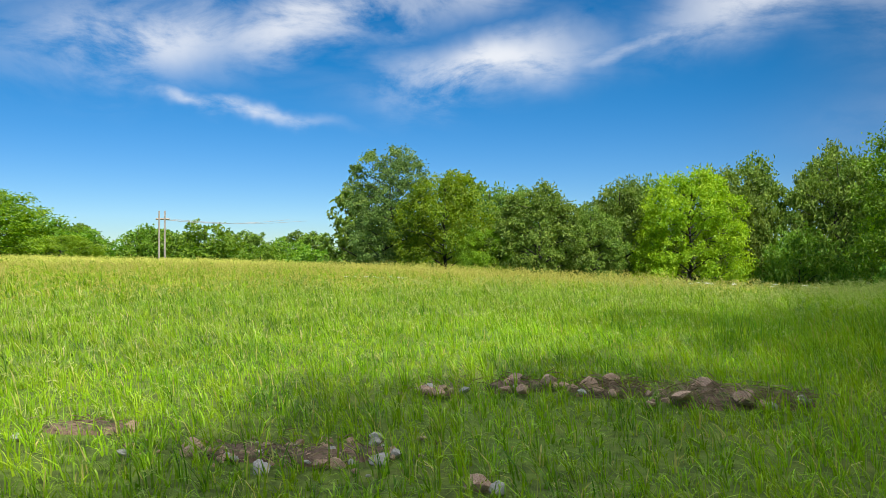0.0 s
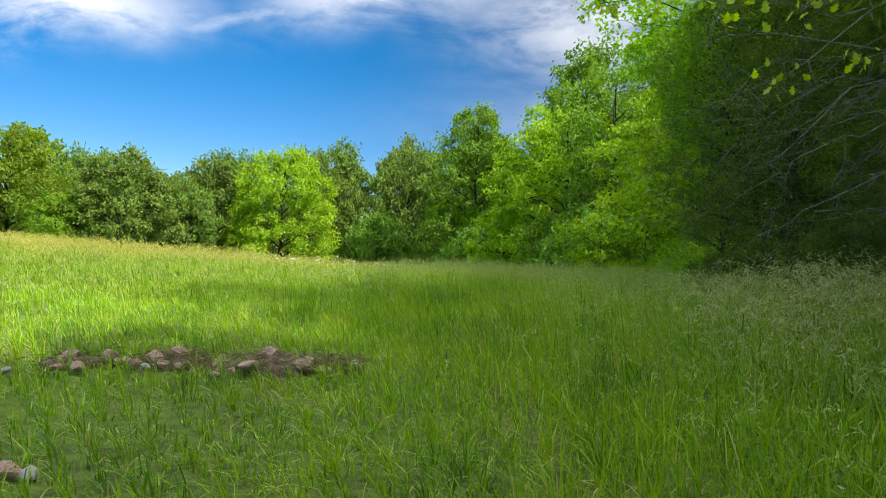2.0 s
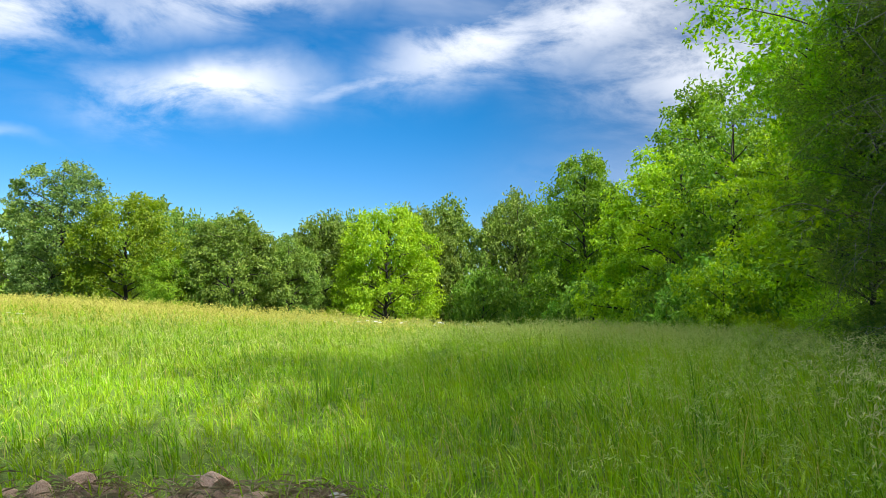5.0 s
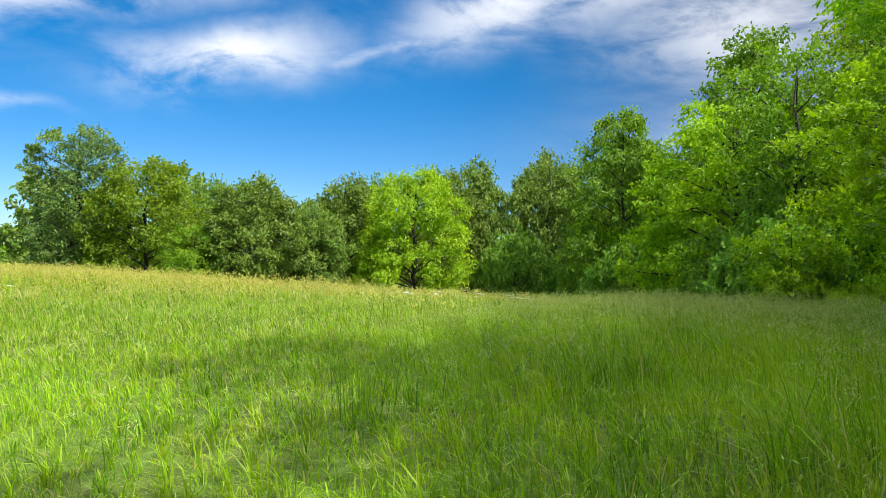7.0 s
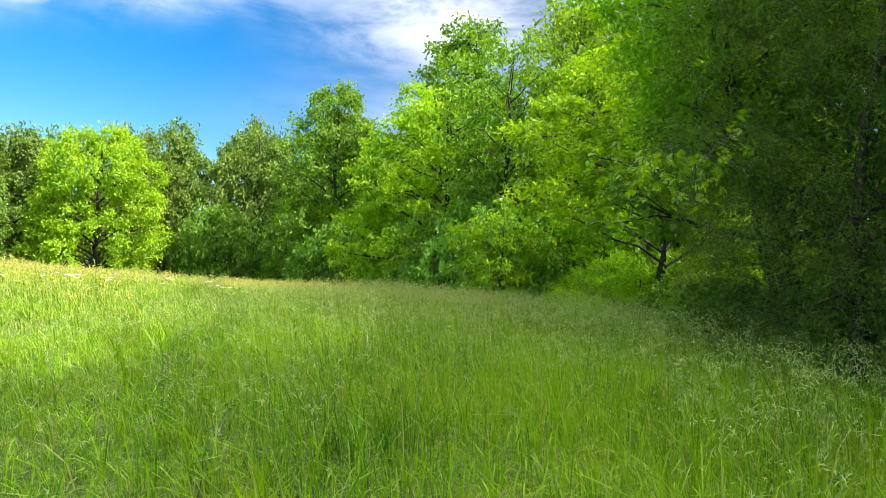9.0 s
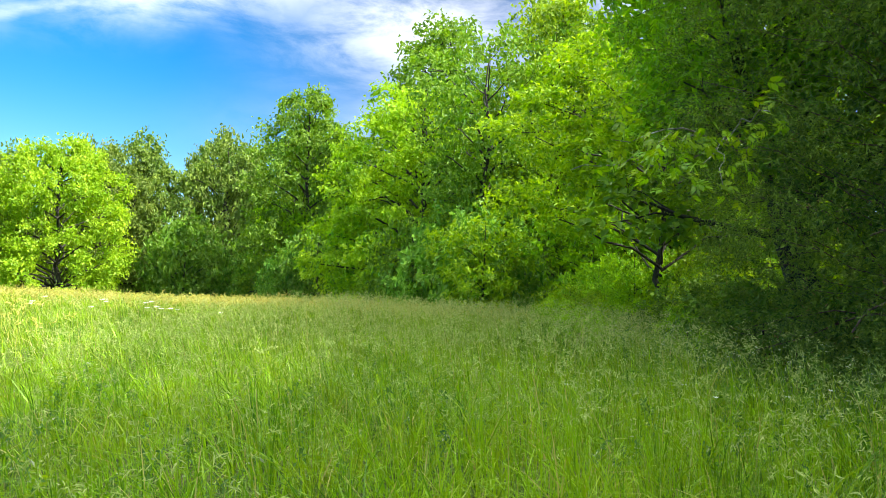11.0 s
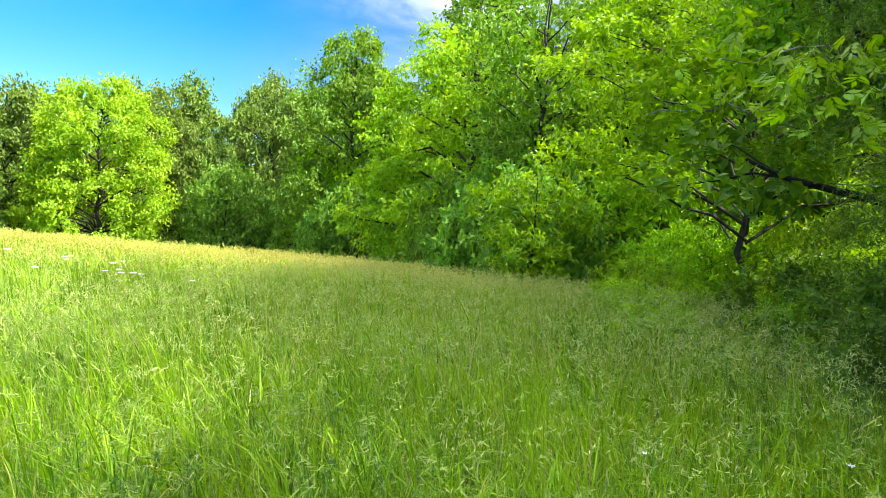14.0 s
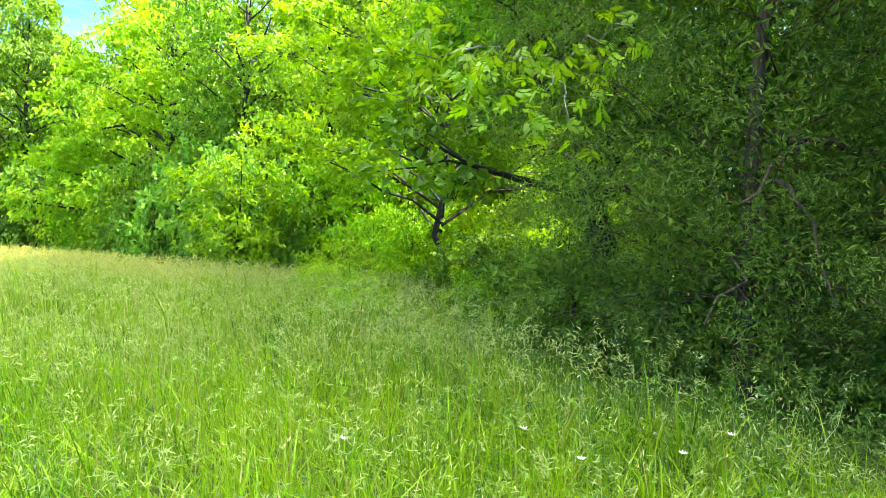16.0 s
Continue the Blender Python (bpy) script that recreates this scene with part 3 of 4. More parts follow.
def blades(name, label, mat, seed, n, near, far, width, tall_range, bits=3, gap=0.2):
    """Grass in tufts a gap apart: arching blades that lean out of their tuft."""
    rng = np.random.default_rng(seed)
    p = scatter(rng, n, near, far)
    cell = np.floor(p / gap)
    wild = np.stack([np.sin(cell[:, 0] * 127.1 + cell[:, 1] * 311.7), np.sin(cell[:, 0] * 269.5 + cell[:, 1] * 183.3)], 1) * 43758.5
    wild = wild - np.floor(wild)
    heart = (cell + 0.5 + (wild - 0.5) * 0.9) * gap
    p = p + (heart - p) * rng.uniform(0.1, 0.85, (n, 1))
    away = p - heart
    t = tallness(p[:, 0], p[:, 1])
    vigour = 0.62 + 0.85 * wild[:, 0] ** 1.5
    h = (tall_range[0] + (tall_range[1] - tall_range[0]) * t) * rng.uniform(0.45, 1.25, n) * vigour * rim_growth(p[:, 0], p[:, 1])
    h = trodden(p, h)
    root = np.stack([p[:, 0], p[:, 1], ground_z(p[:, 0], p[:, 1]) - 0.02], 1)
    ang = np.arctan2(away[:, 1], away[:, 0]) + rng.normal(0, 0.9, n)
    bow = rng.uniform(0.15, 1.15, n) ** 1.3
    lean = np.stack([np.cos(ang), np.sin(ang), 0 * ang], 1) * (h * bow)[:, None]
    lean[:, 0] -= h * 0.12
    turn = ang + rng.normal(0, 0.8, n) + math.pi / 2
    side = np.stack([np.cos(turn), np.sin(turn), 0 * turn], 1) * (width * rng.uniform(0.5, 1.5, n))[:, None] / 2
    up = np.stack([0 * h, 0 * h, h], 1)
    fall = (0.62 * bow ** 1.3)[:, None]

    def spot(k):
        return root + lean * k ** 1.8 + up * (k * 1.08 - fall * k ** 2.6)

    if bits == 3:
        m1, m2 = spot(0.4), spot(0.75)
        v = np.stack([root - side, root + side, m1 - side, m1 + side, m2 - side * 0.7, m2 + side * 0.7, spot(1.0)], 1)
        f = np.arange(n)[:, None] * 7 + np.array((0, 1, 3, 0, 3, 2, 2, 3, 5, 2, 5, 4, 4, 5, 6))
    else:
        m1 = spot(0.6)
        v = np.stack([root - side, root + side, m1 - side * 0.85, m1 + side * 0.85, spot(1.0)], 1)
        f = np.arange(n)[:, None] * 5 + np.array((0, 1, 3, 0, 3, 2, 2, 3, 4))
    tagged(new(name, mesh_of(name, v.reshape(-1, 3), f.reshape(-1, 3), mat)), label, "grass", kind="stuff")


def seed_stems(name, label, seed, n, near, far, thick, head, bias, reach=(0.32, 0.78), mat=None, slim=0.17, m=8, where=None):
    """Stalks with a nodding head of spikelets."""
    rng = np.random.default_rng(seed)
    p = scatter(rng, n * 3, near, far)
    keep = rng.uniform(0, 1, len(p)) < bias + (1 - bias) * tallness(p[:, 0], p[:, 1])
    if where:
        keep &= where(p[:, 0], p[:, 1])
    p = p[keep][:n]
    n = len(p)
    h = (reach[0] + (reach[1] - reach[0]) * tallness(p[:, 0], p[:, 1])) * rng.uniform(0.75, 1.2, n) * rim_growth(p[:, 0], p[:, 1])
    h = trodden(p, h)
    root = np.stack([p[:, 0], p[:, 1], ground_z(p[:, 0], p[:, 1])], 1)
    ang = rng.uniform(0, 2 * math.pi, n)
    way = np.stack([np.cos(ang), np.sin(ang), 0 * ang], 1)
    way[:, 0] -= 0.3
    up = np.stack([0 * h, 0 * h, h], 1)
    arch = rng.uniform(0.05, 0.5, n)
    neck = root + up * (0.92 - 0.3 * arch)[:, None] + way * (h * arch)[:, None]
    tip = neck + up * (0.14 - 0.4 * arch)[:, None] + way * (h * (0.05 + 0.4 * arch))[:, None]
    turn = rng.uniform(0, math.pi, n)
    side = np.stack([np.cos(turn), np.sin(turn), 0 * turn], 1) * thick
    v1 = np.stack([root - side, root + side, neck], 1).reshape(-1, 3)
    f1 = np.arange(n)[:, None] * 3 + np.array((0, 1, 2))
    k = np.tile(np.linspace(0, 1, m), n)
    at = np.repeat(neck, m, 0) + np.repeat(tip - neck, m, 0) * k[:, None]
    out = unit(np.repeat(unit(tip - neck), m, 0) + rng.normal(0, 0.45, (n * m, 3)))
    v2, f2 = leaves(rng, at, out * 2.5, head, head * slim, 0.1, 0.3, 0.6)
    tagged(new(name, mesh_of(name, np.concatenate([v1, v2]), np.concatenate([f1, f2 + len(v1)]), mat or SEED)), label, "grass", kind="stuff")


blades("grass", "short green meadow grass with dry blades", GRASS, 41, 112000, 0.0, 7.5, 0.0085, (0.17, 0.52), gap=0.17)
blades("meadow_grass", "green meadow grass growing taller towards the woods", TALL_GRASS, 42, 85000, 7.0, 17, 0.014, (0.20, 0.52), 2, 0.26)
blades("far_grass", "sunlit yellow-green meadow grass", GRASS, 43, 66000, 16, 36, 0.03, (0.22, 0.45), 2, 0.5)
blades("distant_grass", "sunlit grass along the crest of the meadow", GRASS, 44, 45000, 34, 72, 0.065, (0.22, 0.42), 2, 0.9)
seed_stems("seed_grass", "tall nodding grass stalks with pale seed heads", 45, 4600, 1.2, 8, 0.0016, 0.045, 0.06)
seed_stems("meadow_seed_grass", "tall grass stalks with pale seed heads", 46, 7500, 6, 18, 0.0026, 0.062, 0.08, m=6)
seed_stems("straw_seed_grass", "straw-coloured nodding grass heads near the wood", 49, 5200, 3, 14, 0.003, 0.062, 0.0, (0.4, 0.80), STRAW_SEED, 0.2, 7, lambda x, y: (line_distance(x, y, EDGE[:8]) < 7) & (y < 8))
seed_stems("far_seed_grass", "golden seed heads over the sunlit far meadow", 47, 12000, 15, 40, 0.006, 0.10, 0.3, (0.35, 0.72), GOLD_SEED, 0.2, 4)
seed_stems("crest_seed_grass", "tall tan seed stalks along the meadow's brow", 50, 6000, 9, 34, 0.006, 0.09, 0.3, (0.55, 0.85), GOLD_SEED, 0.22, 4, lambda x, y: (np.abs(0.8 * x + 0.6 * y - 22.5) < 3.5) & (x < 9))
seed_stems("distant_seed_grass", "tan seed heads along the meadow's crest", 48, 7000, 38, 70, 0.014, 0.16, 0.6, (0.4, 0.7), GOLD_SEED, 0.25, 3)

# ---- near branches at the wood's edge ----
def blade_leaf(name, outline, length, mat, curl=0.12):
    """One flat leaf with a midrib, lobes given as (place along, half width)."""
    v, f = [], []
    for k, w in outline:
        bow = -curl * length * k * k
        v += [(0, k * length, bow), (-w * length, (k + 0.08 * w) * length, bow + 0.15 * w * length), (w * length, (k + 0.08 * w) * length, bow + 0.15 * w * length)]
    for i in range(len(outline) - 1):
        a, b = 3 * i, 3 * i + 3
        f += [(a, b, b + 1), (a, b + 1, a + 1), (a, a + 2, b + 2), (a, b + 2, b)]
    return mesh_of(name, v, f, mat)


LOBED = [(0, 0.01), (0.18, 0.04), (0.34, 0.25), (0.45, 0.11), (0.66, 0.41), (0.77, 0.2), (0.9, 0.25), (1.0, 0.05)]
oak_leaf_meshes = [blade_leaf("leaf", LOBED, 0.13 * k, SPRIG_LEAF, c) for k, c in ((1.0, 0.1), (0.8, 0.25), (1.15, -0.1))]


def compound_leaf(rng, size):
    """Seven leaflets along a stalk."""
    v, f = [], []
    for i, (k, side) in enumerate([(1.0, 0), (0.8, 1), (0.8, -1), (0.55, 1), (0.55, -1), (0.3, 1), (0.3, -1)]):
        root = np.array((0, k * size * 0.55, -0.1 * size * k * k))
        way = unit(np.array((side * 0.9, 0.7 if side else 1.0, -0.15 + rng.normal(0, 0.12))))
        across = unit(np.cross(way, (0, 0, 1.0)))
        L, w = size * rng.uniform(0.38, 0.5), size * 0.085
        n = len(v)
        v += [root, root + way * L * 0.4 + across * w, root + way * L * 0.4 - across * w, root + way * L * 0.75 + across * w * 0.6, root + way * L * 0.75 - across * w * 0.6, root + way * L - np.array((0, 0, 0.06 * L))]
        f += [(n, n + 1, n + 2), (n + 1, n + 3, n + 2), (n + 2, n + 3, n + 4), (n + 3, n + 5, n + 4)]
    return mesh_of("leaf", np.array(v), f, ASH_LEAF)


ash_leaf_meshes = [compound_leaf(np.random.default_rng(60 + i), s) for i, s in enumerate((0.22, 0.25, 0.19))]


def hang_leaves(rng, branch, at, count, spread, meshes, droop=(-95, -20)):
    """Single leaves round the end of a twig, each an object under its branch."""
    for i in range(count):
        off = rng.normal(0, spread, 3) * (1, 1, 0.8)
        put_under(new("leaf", meshes[int(rng.integers(len(meshes)))]), branch,
                  pose(*(np.asarray(at) + off), rng.uniform(*droop), rng.normal(0, 28), rng.uniform(0, 360)))


def add_branch(thing, name, mat, ways, label=""):
    """A branch of bent tubes (points from and to, thick, thin) as a part of a tree, in world places."""
    base = np.array(thing.matrix_basis.translation)
    rng = np.random.default_rng(len(ways) + int(abs(ways[0][0][0]) * 100))
    tubes = Tubes()
    for a, b, r0, r1 in ways:
        tubes.add(bent(rng, np.array(a) - base, np.array(b) - base, 7, 0.05, 0.12), np.linspace(r0, r1, 7), 6)
    ob = put_under(new(name, tubes.mesh(name, mat)), thing)
    return tagged(ob, label), base


def dead_twigs(rng, tubes, a, b, r, depth):
    """A bare bough that forks into finer and finer twigs."""
    a, b = np.asarray(a, float), np.asarray(b, float)
    p = bent(rng, a, b, 5, -0.05, 0.2)
    tubes.add(p, np.linspace(r, r * 0.4, 5), 4 if depth > 1 else 3)
    if depth == 0:
        return
    size = np.linalg.norm(b - a)
    for k in range(4 if depth > 1 else 3):
        q = p[1 + k % 4]
        way = unit(b - a) + rng.normal(0, 0.75, 3) - np.array((0, 0, 0.15))
        dead_twigs(rng, tubes, q, q + unit(way) * size * rng.uniform(0.35, 0.65), r * 0.5, depth - 1)


near_oak = plant(make_tree("white_oak_tree", "big dark-trunked oak with young yellow-green leaves", MID_LEAF, 14.5, 5.0, 0.33, "vase", 34, 26, 18, (0.21, 0.15), 0.19, 51, lobe_size=0.32), 11.8, 3.1)
branch, base = add_branch(near_oak, "branch", LICHEN_BARK, [((11.75, 3.1, 3.6), (7.6, 2.2, 3.2), 0.07, 0.025), ((9.0, 2.5, 3.3), (6.4, 2.6, 2.5), 0.025, 0.008), ((7.6, 2.2, 3.2), (5.5, 2.9, 2.2), 0.02, 0.005),
                                                         ((7.6, 2.2, 3.2), (5.8, 3.0, 2.75), 0.018, 0.005), ((8.2, 2.3, 3.2), (6.9, 2.3, 3.7), 0.018, 0.005), ((6.6, 2.5, 2.6), (5.8, 2.6, 1.95), 0.01, 0.004)], "grey lichen-spotted branch")
rng = np.random.default_rng(52)
for p in ((5.38, 2.92, 2.18), (5.7, 2.7, 2.18), (5.8, 2.61, 1.97), (5.8, 3.02, 2.73), (6.16, 2.76, 2.74), (6.08, 2.71, 2.54), (6.48, 2.55, 2.72), (6.68, 2.47, 2.82), (6.57, 2.58, 3.14),
          (6.88, 2.36, 3.59), (7.2, 2.13, 3.71), (7.19, 2.18, 2.97), (6.94, 2.32, 2.81), (6.43, 2.48, 2.22), (7.13, 1.93, 3.32), (6.09, 2.55, 2.34)):
    hang_leaves(rng, branch, np.array(p) - base, 15, 0.085, oak_leaf_meshes)
overhang, base = add_branch(near_oak, "branch", BARK, [((11.8, 3.1, 5.2), (8.2, 5.8, 4.5), 0.035, 0.014), ((8.2, 5.8, 4.5), (6.5, 7.6, 4.35), 0.012, 0.004), ((8.6, 5.5, 4.5), (7.1, 5.9, 4.1), 0.02, 0.006), ((7.4, 6.6, 4.4), (7.2, 7.6, 4.7), 0.015, 0.005)], "dark overhanging branch")
for p in ((6.7, 7.5, 4.35), (7.1, 7.05, 4.42), (7.2, 6.1, 4.15), (7.5, 5.9, 4.14), (8.1, 5.9, 4.3), (7.6, 6.8, 4.6), (8.5, 6.5, 3.6), (8.9, 5.8, 3.8), (7.2, 7.5, 4.75)):
    hang_leaves(rng, overhang, np.array(p) - base, 10, 0.16, oak_leaf_meshes)

lichen_tree = plant(make_tree("lichen_tree", "slim grey trunk spotted with lichen at the wood's edge", MID_LEAF, 10.5, 3.4, 0.5, "vase", 24, 24, 16, (0.19, 0.13), 0.115, 53, bark=LICHEN_BARK, lobe_size=0.34), 11.0, 5.55)
rng = np.random.default_rng(54)
for a, b in (((11.0, 5.55, 4.3), (8.7, 6.1, 3.0)), ((11.0, 5.55, 4.9), (8.6, 5.9, 4.2)), ((11.0, 5.6, 3.6), (9.4, 5.2, 2.4)), ((11.5, 4.2, 3.6), (9.8, 4.0, 2.3)), ((11.6, 3.4, 3.2), (10.0, 3.4, 1.9)), ((11.1, 5.6, 4.6), (9.5, 7.2, 3.4)), ((11.0, 5.6, 5.2), (8.8, 6.8, 3.9)), ((11.0, 5.5, 3.9), (9.0, 6.6, 2.6)), ((11.7, 3.3, 4.2), (9.3, 4.6, 3.2)), ((11.7, 3.2, 2.8), (9.9, 2.9, 2.4)),
             ((11.0, 5.6, 4.4), (9.0, 7.6, 4.4)), ((11.0, 5.6, 3.8), (9.6, 7.9, 3.1)), ((11.1, 5.7, 3.3), (9.7, 6.9, 2.0)), ((11.1, 5.7, 5.0), (10.0, 8.0, 4.0)), ((11.0, 5.5, 3.2), (9.8, 4.7, 1.7)), ((11.6, 3.5, 3.8), (9.7, 5.0, 3.9)), ((11.6, 3.2, 2.4), (10.2, 2.3, 1.5)), ((11.6, 3.4, 3.0), (10.1, 4.3, 1.5))):
    tubes = Tubes()
    origin = np.array(lichen_tree.matrix_basis.translation)
    dead_twigs(rng, tubes, np.array(a) - origin, np.array(b) - origin, 0.013, 3)
    tagged(put_under(new("dead_branch", tubes.mesh("dead_branch", TWIG)), lichen_tree), "bare grey dead branch")

ash = plant(make_tree("ash_tree", "leaning tree with fresh green feathery leaves by the cedar", ASH_LEAF, 12.0, 4.6, 0.36, "vase", 40, 15, 30, (0.19, 0.10), 0.12, 55, lobe_size=0.28, lean=(-2.2, 1.2)), 20.2, 15.4)
bough, base = add_branch(ash, "branch", LICHEN_BARK, [((19.6, 15.8, 3.4), (16.0, 14.6, 3.3), 0.018, 0.012), ((16.0, 14.6, 3.3), (13.8, 13.7, 2.75), 0.012, 0.005), ((16.0, 14.6, 3.3), (14.2, 15.3, 3.2), 0.018, 0.005),
                                              ((15.4, 14.3, 3.2), (14.4, 13.2, 3.4), 0.014, 0.005), ((14.9, 14.1, 3.1), (13.9, 13.5, 2.5), 0.01, 0.004), ((15.2, 14.5, 3.3), (14.1, 14.5, 3.1), 0.012, 0.004)])
rng = np.random.default_rng(56)
for p in ((13.67, 13.75, 2.74), (13.87, 13.58, 2.54), (13.99, 13.83, 3.01), (14.11, 14.45, 3.2), (14.26, 15.02, 3.41), (14.29, 15.56, 3.33), (14.48, 13.23, 3.48), (14.08, 13.26, 2.97), (13.66, 13.96, 2.62),
          (14.32, 15.28, 2.99), (14.12, 14.6, 2.9), (14.6, 14.8, 3.1), (14.9, 14.2, 3.3)):
    hang_leaves(rng, bough, np.array(p) - base, 11, 0.19, ash_leaf_meshes, (-60, 10))
tagged(add_branch(ash, "limb", LICHEN_BARK, [((22.5, 17.5, 4.1), (20.7, 18.4, 3.7), 0.035, 0.03), ((20.7, 18.4, 3.7), (19.6, 20.2, 3.55), 0.03, 0.01), ((19.4, 15.9, 4.6), (22.5, 17.5, 4.1), 0.04, 0.05)])[0], "thick lichen-grey limb")
limb, base = add_branch(sapling, "limb", LICHEN_BARK, [((25.3, 21.2, 2.6), (23.2, 18.9, 1.7), 0.03, 0.012), ((25.3, 21.2, 2.7), (22.6, 23.0, 3.2), 0.028, 0.008), ((24.6, 20.4, 2.5), (24.6, 17.8, 2.3), 0.02, 0.007)], "low grey limb")
limb, base = add_branch(cedar, "limb", CEDAR_BARK, [((17.4, 12.4, 2.9), (17.76, 11.2, 2.6), 0.06, 0.05), ((17.5, 12.0, 2.75), (15.2, 12.3, 2.0), 0.05, 0.012), ((16.6, 12.2, 2.3), (15.9, 11.5, 1.1), 0.03, 0.01),
                                                    ((17.4, 12.4, 2.0), (15.6, 12.6, 0.8), 0.035, 0.012), ((17.4, 12.4, 1.5), (15.9, 11.0, 1.0), 0.03, 0.01)], "bare reddish cedar limb")


# ---- stones and bare earth ----
def stone_mesh(seed, mat, squash=0.6):
    rng = np.random.default_rng(seed)
    bm = bmesh.new()
    bmesh.ops.create_icosphere(bm, subdivisions=2, radius=1.0)
    cuts = [(unit(rng.normal(0, 1, 3)), rng.uniform(0.55, 0.9)) for _ in range(9)]
    for v in bm.verts:
        p = np.array(v.co)
        for nrm, lim in cuts:
            over = p @ nrm - lim
            if over > 0:
                p = p - nrm * over * 0.9
        p += np.array(noise.noise_vector(Vector(p * 2.5) + Vector((seed, 0, 0)))) * 0.06
        v.co = p * (1, 0.75, squash)
    me = bpy.data.meshes.new("stone")
    bm.to_mesh(me)
    bm.free()
    me.materials.append(mat)
    return me


stones = [stone_mesh(70 + i, STONE, s) for i, s in enumerate((0.55, 0.7, 0.45, 0.6))]
pale_stones = [stone_mesh(80 + i, WHITE_STONE, s) for i, s in enumerate((0.6, 0.5))]
rng = np.random.default_rng(90)


def lay_stone(x, y, size, pale=False, lift=0.0):
    me = (pale_stones if pale else stones)[int(rng.integers(2 if pale else 4))]
    ob = tagged(new("stone", me), "pale grey fieldstone lying in the grass" if pale else "pinkish-brown fieldstone lying on bare earth", "stone", "fieldstones")
    ob.matrix_basis = pose(x, y, float(ground_z(x, y)) + size * 0.05 + lift * 0.7, rng.normal(0, 12), rng.normal(0, 12), rng.uniform(0, 360)) @ Matrix.Diagonal((size, size, size, 1))


def earth_patch(x, y, a, b, high, turn=0.0, straw=0.0):
    """A low uneven heap of bare clay, with dead straw on it where there was some."""
    thing = tagged(new("earth_patch"), "patch of bare reddish earth with straw and stones" if straw else "patch of bare reddish earth in the grass", "soil", "bare earth patches")
    thing.matrix_basis = pose(x, y, float(ground_z(x, y)), 0, 0, turn)
    v, f, rings, sides = [(0, 0, high)], [], 7, 26
    r2 = np.random.default_rng(int(abs(x * 100 + y * 10)))
    for i in range(1, rings + 1):
        for k in range(sides):
            t = k * 2 * math.pi / sides
            q = i / rings * (1 + 0.22 * noise.noise(Vector((math.cos(t) * 1.7 + x, math.sin(t) * 1.7 + y, 0))))
            px, py = math.cos(t) * a * q, math.sin(t) * b * q
            lump = noise.noise(Vector((px * 6 + x, py * 6 + y, 3))) * 0.5 + noise.noise(Vector((px * 14, py * 14, x))) * 0.3
            v.append((px, py, (high * (1 - (i / rings) ** 2) + high * 0.75 * lump * (1 - i / rings)) + (0.012 if i < rings else -0.04)))
    for k in range(sides):
        f.append((0, 1 + k, 1 + (k + 1) % sides))
    for i in range(rings - 1):
        for k in range(sides):
            p, q = 1 + i * sides + k, 1 + i * sides + (k + 1) % sides
            f += [(p, p + sides, q + sides), (p, q + sides, q)]
    put_under(new("soil", mesh_of("soil", v, f, CLAY, True)), thing)
    if straw:
        n = int(straw * 2)
        at = np.stack([r2.normal(0, a * 0.5, n), r2.normal(0, b * 0.5, n), np.abs(r2.normal(high * 0.8, 0.03, n)) + 0.02], 1)
        sv, sf = leaves(r2, at, unit(r2.normal(0, 1, (n, 3)) * (1, 1, 0.1)), 0.15, 0.007, 0.9, 0.1, 0.25)
        tagged(put_under(new("straw", mesh_of("straw", sv, sf, STRAW)), thing), "tangled dead straw", kind="stuff")


for x, y, a, b, high, turn, straw in ((-1.15, 5.65, 0.5, 0.22, 0.05, -5, 40), (-0.6, 5.62, 0.42, 0.26, 0.05, 20, 30), (-2.6, 6.25, 0.42, 0.2, 0.05, 0, 40), (0.12, 7.7, 0.26, 0.14, 0.06, 0, 40), (0.88, 7.8, 0.36, 0.18, 0.08, 0, 60),
                                      (1.72, 7.5, 0.38, 0.22, 0.10, 5, 160), (2.5, 7.1, 0.44, 0.28, 0.12, -5, 220), (3.05, 7.05, 0.34, 0.2, 0.08, 0, 200)):
    earth_patch(x, y, a, b, high, turn, straw)
for i in range(80):
    x, y = rng.normal(-0.95, 0.52), rng.normal(5.6, 0.24)
    lay_stone(x, y, rng.uniform(0.02, 0.07) * rng.uniform(0.6, 1), rng.uniform() < 0.2, 0.05)
for x, y, size, pale in ((-1.62, 5.75, 0.10, 0), (-1.58, 5.6, 0.09, 0), (-2.25, 6.25, 0.10, 0), (-2.4, 6.3, 0.06, 0), (-0.27, 5.45, 0.11, 1), (-0.62, 5.6, 0.09, 1), (0.36, 4.85, 0.12, 0), (0.46, 4.8, 0.08, 1),
                         (-2.0, 5.55, 0.07, 1), (-2.9, 5.85, 0.06, 1), (-1.0, 5.2, 0.08, 1), (-0.55, 5.35, 0.08, 0), (-0.35, 6.05, 0.07, 1)):
    lay_stone(x, y, size, bool(pale), 0.03)
for i in range(40):
    cx, cy, sp = ((0.12, 7.65, 0.3), (0.9, 7.75, 0.3), (1.72, 7.45, 0.35), (2.42, 7.0, 0.35))[i % 4]
    lay_stone(rng.normal(cx, sp * 0.8), rng.normal(cy - 0.08, 0.14), rng.uniform(0.035, 0.085), i % 7 == 0, 0.08)
for x, y, size in ((2.5, 7.3, 0.17), (1.72, 7.6, 0.14), (1.5, 7.5, 0.11), (2.2, 6.95, 0.12), (2.72, 6.9, 0.13), (0.85, 7.85, 0.10), (1.15, 7.75, 0.11)):
    lay_stone(x, y, size, False, 0.13)


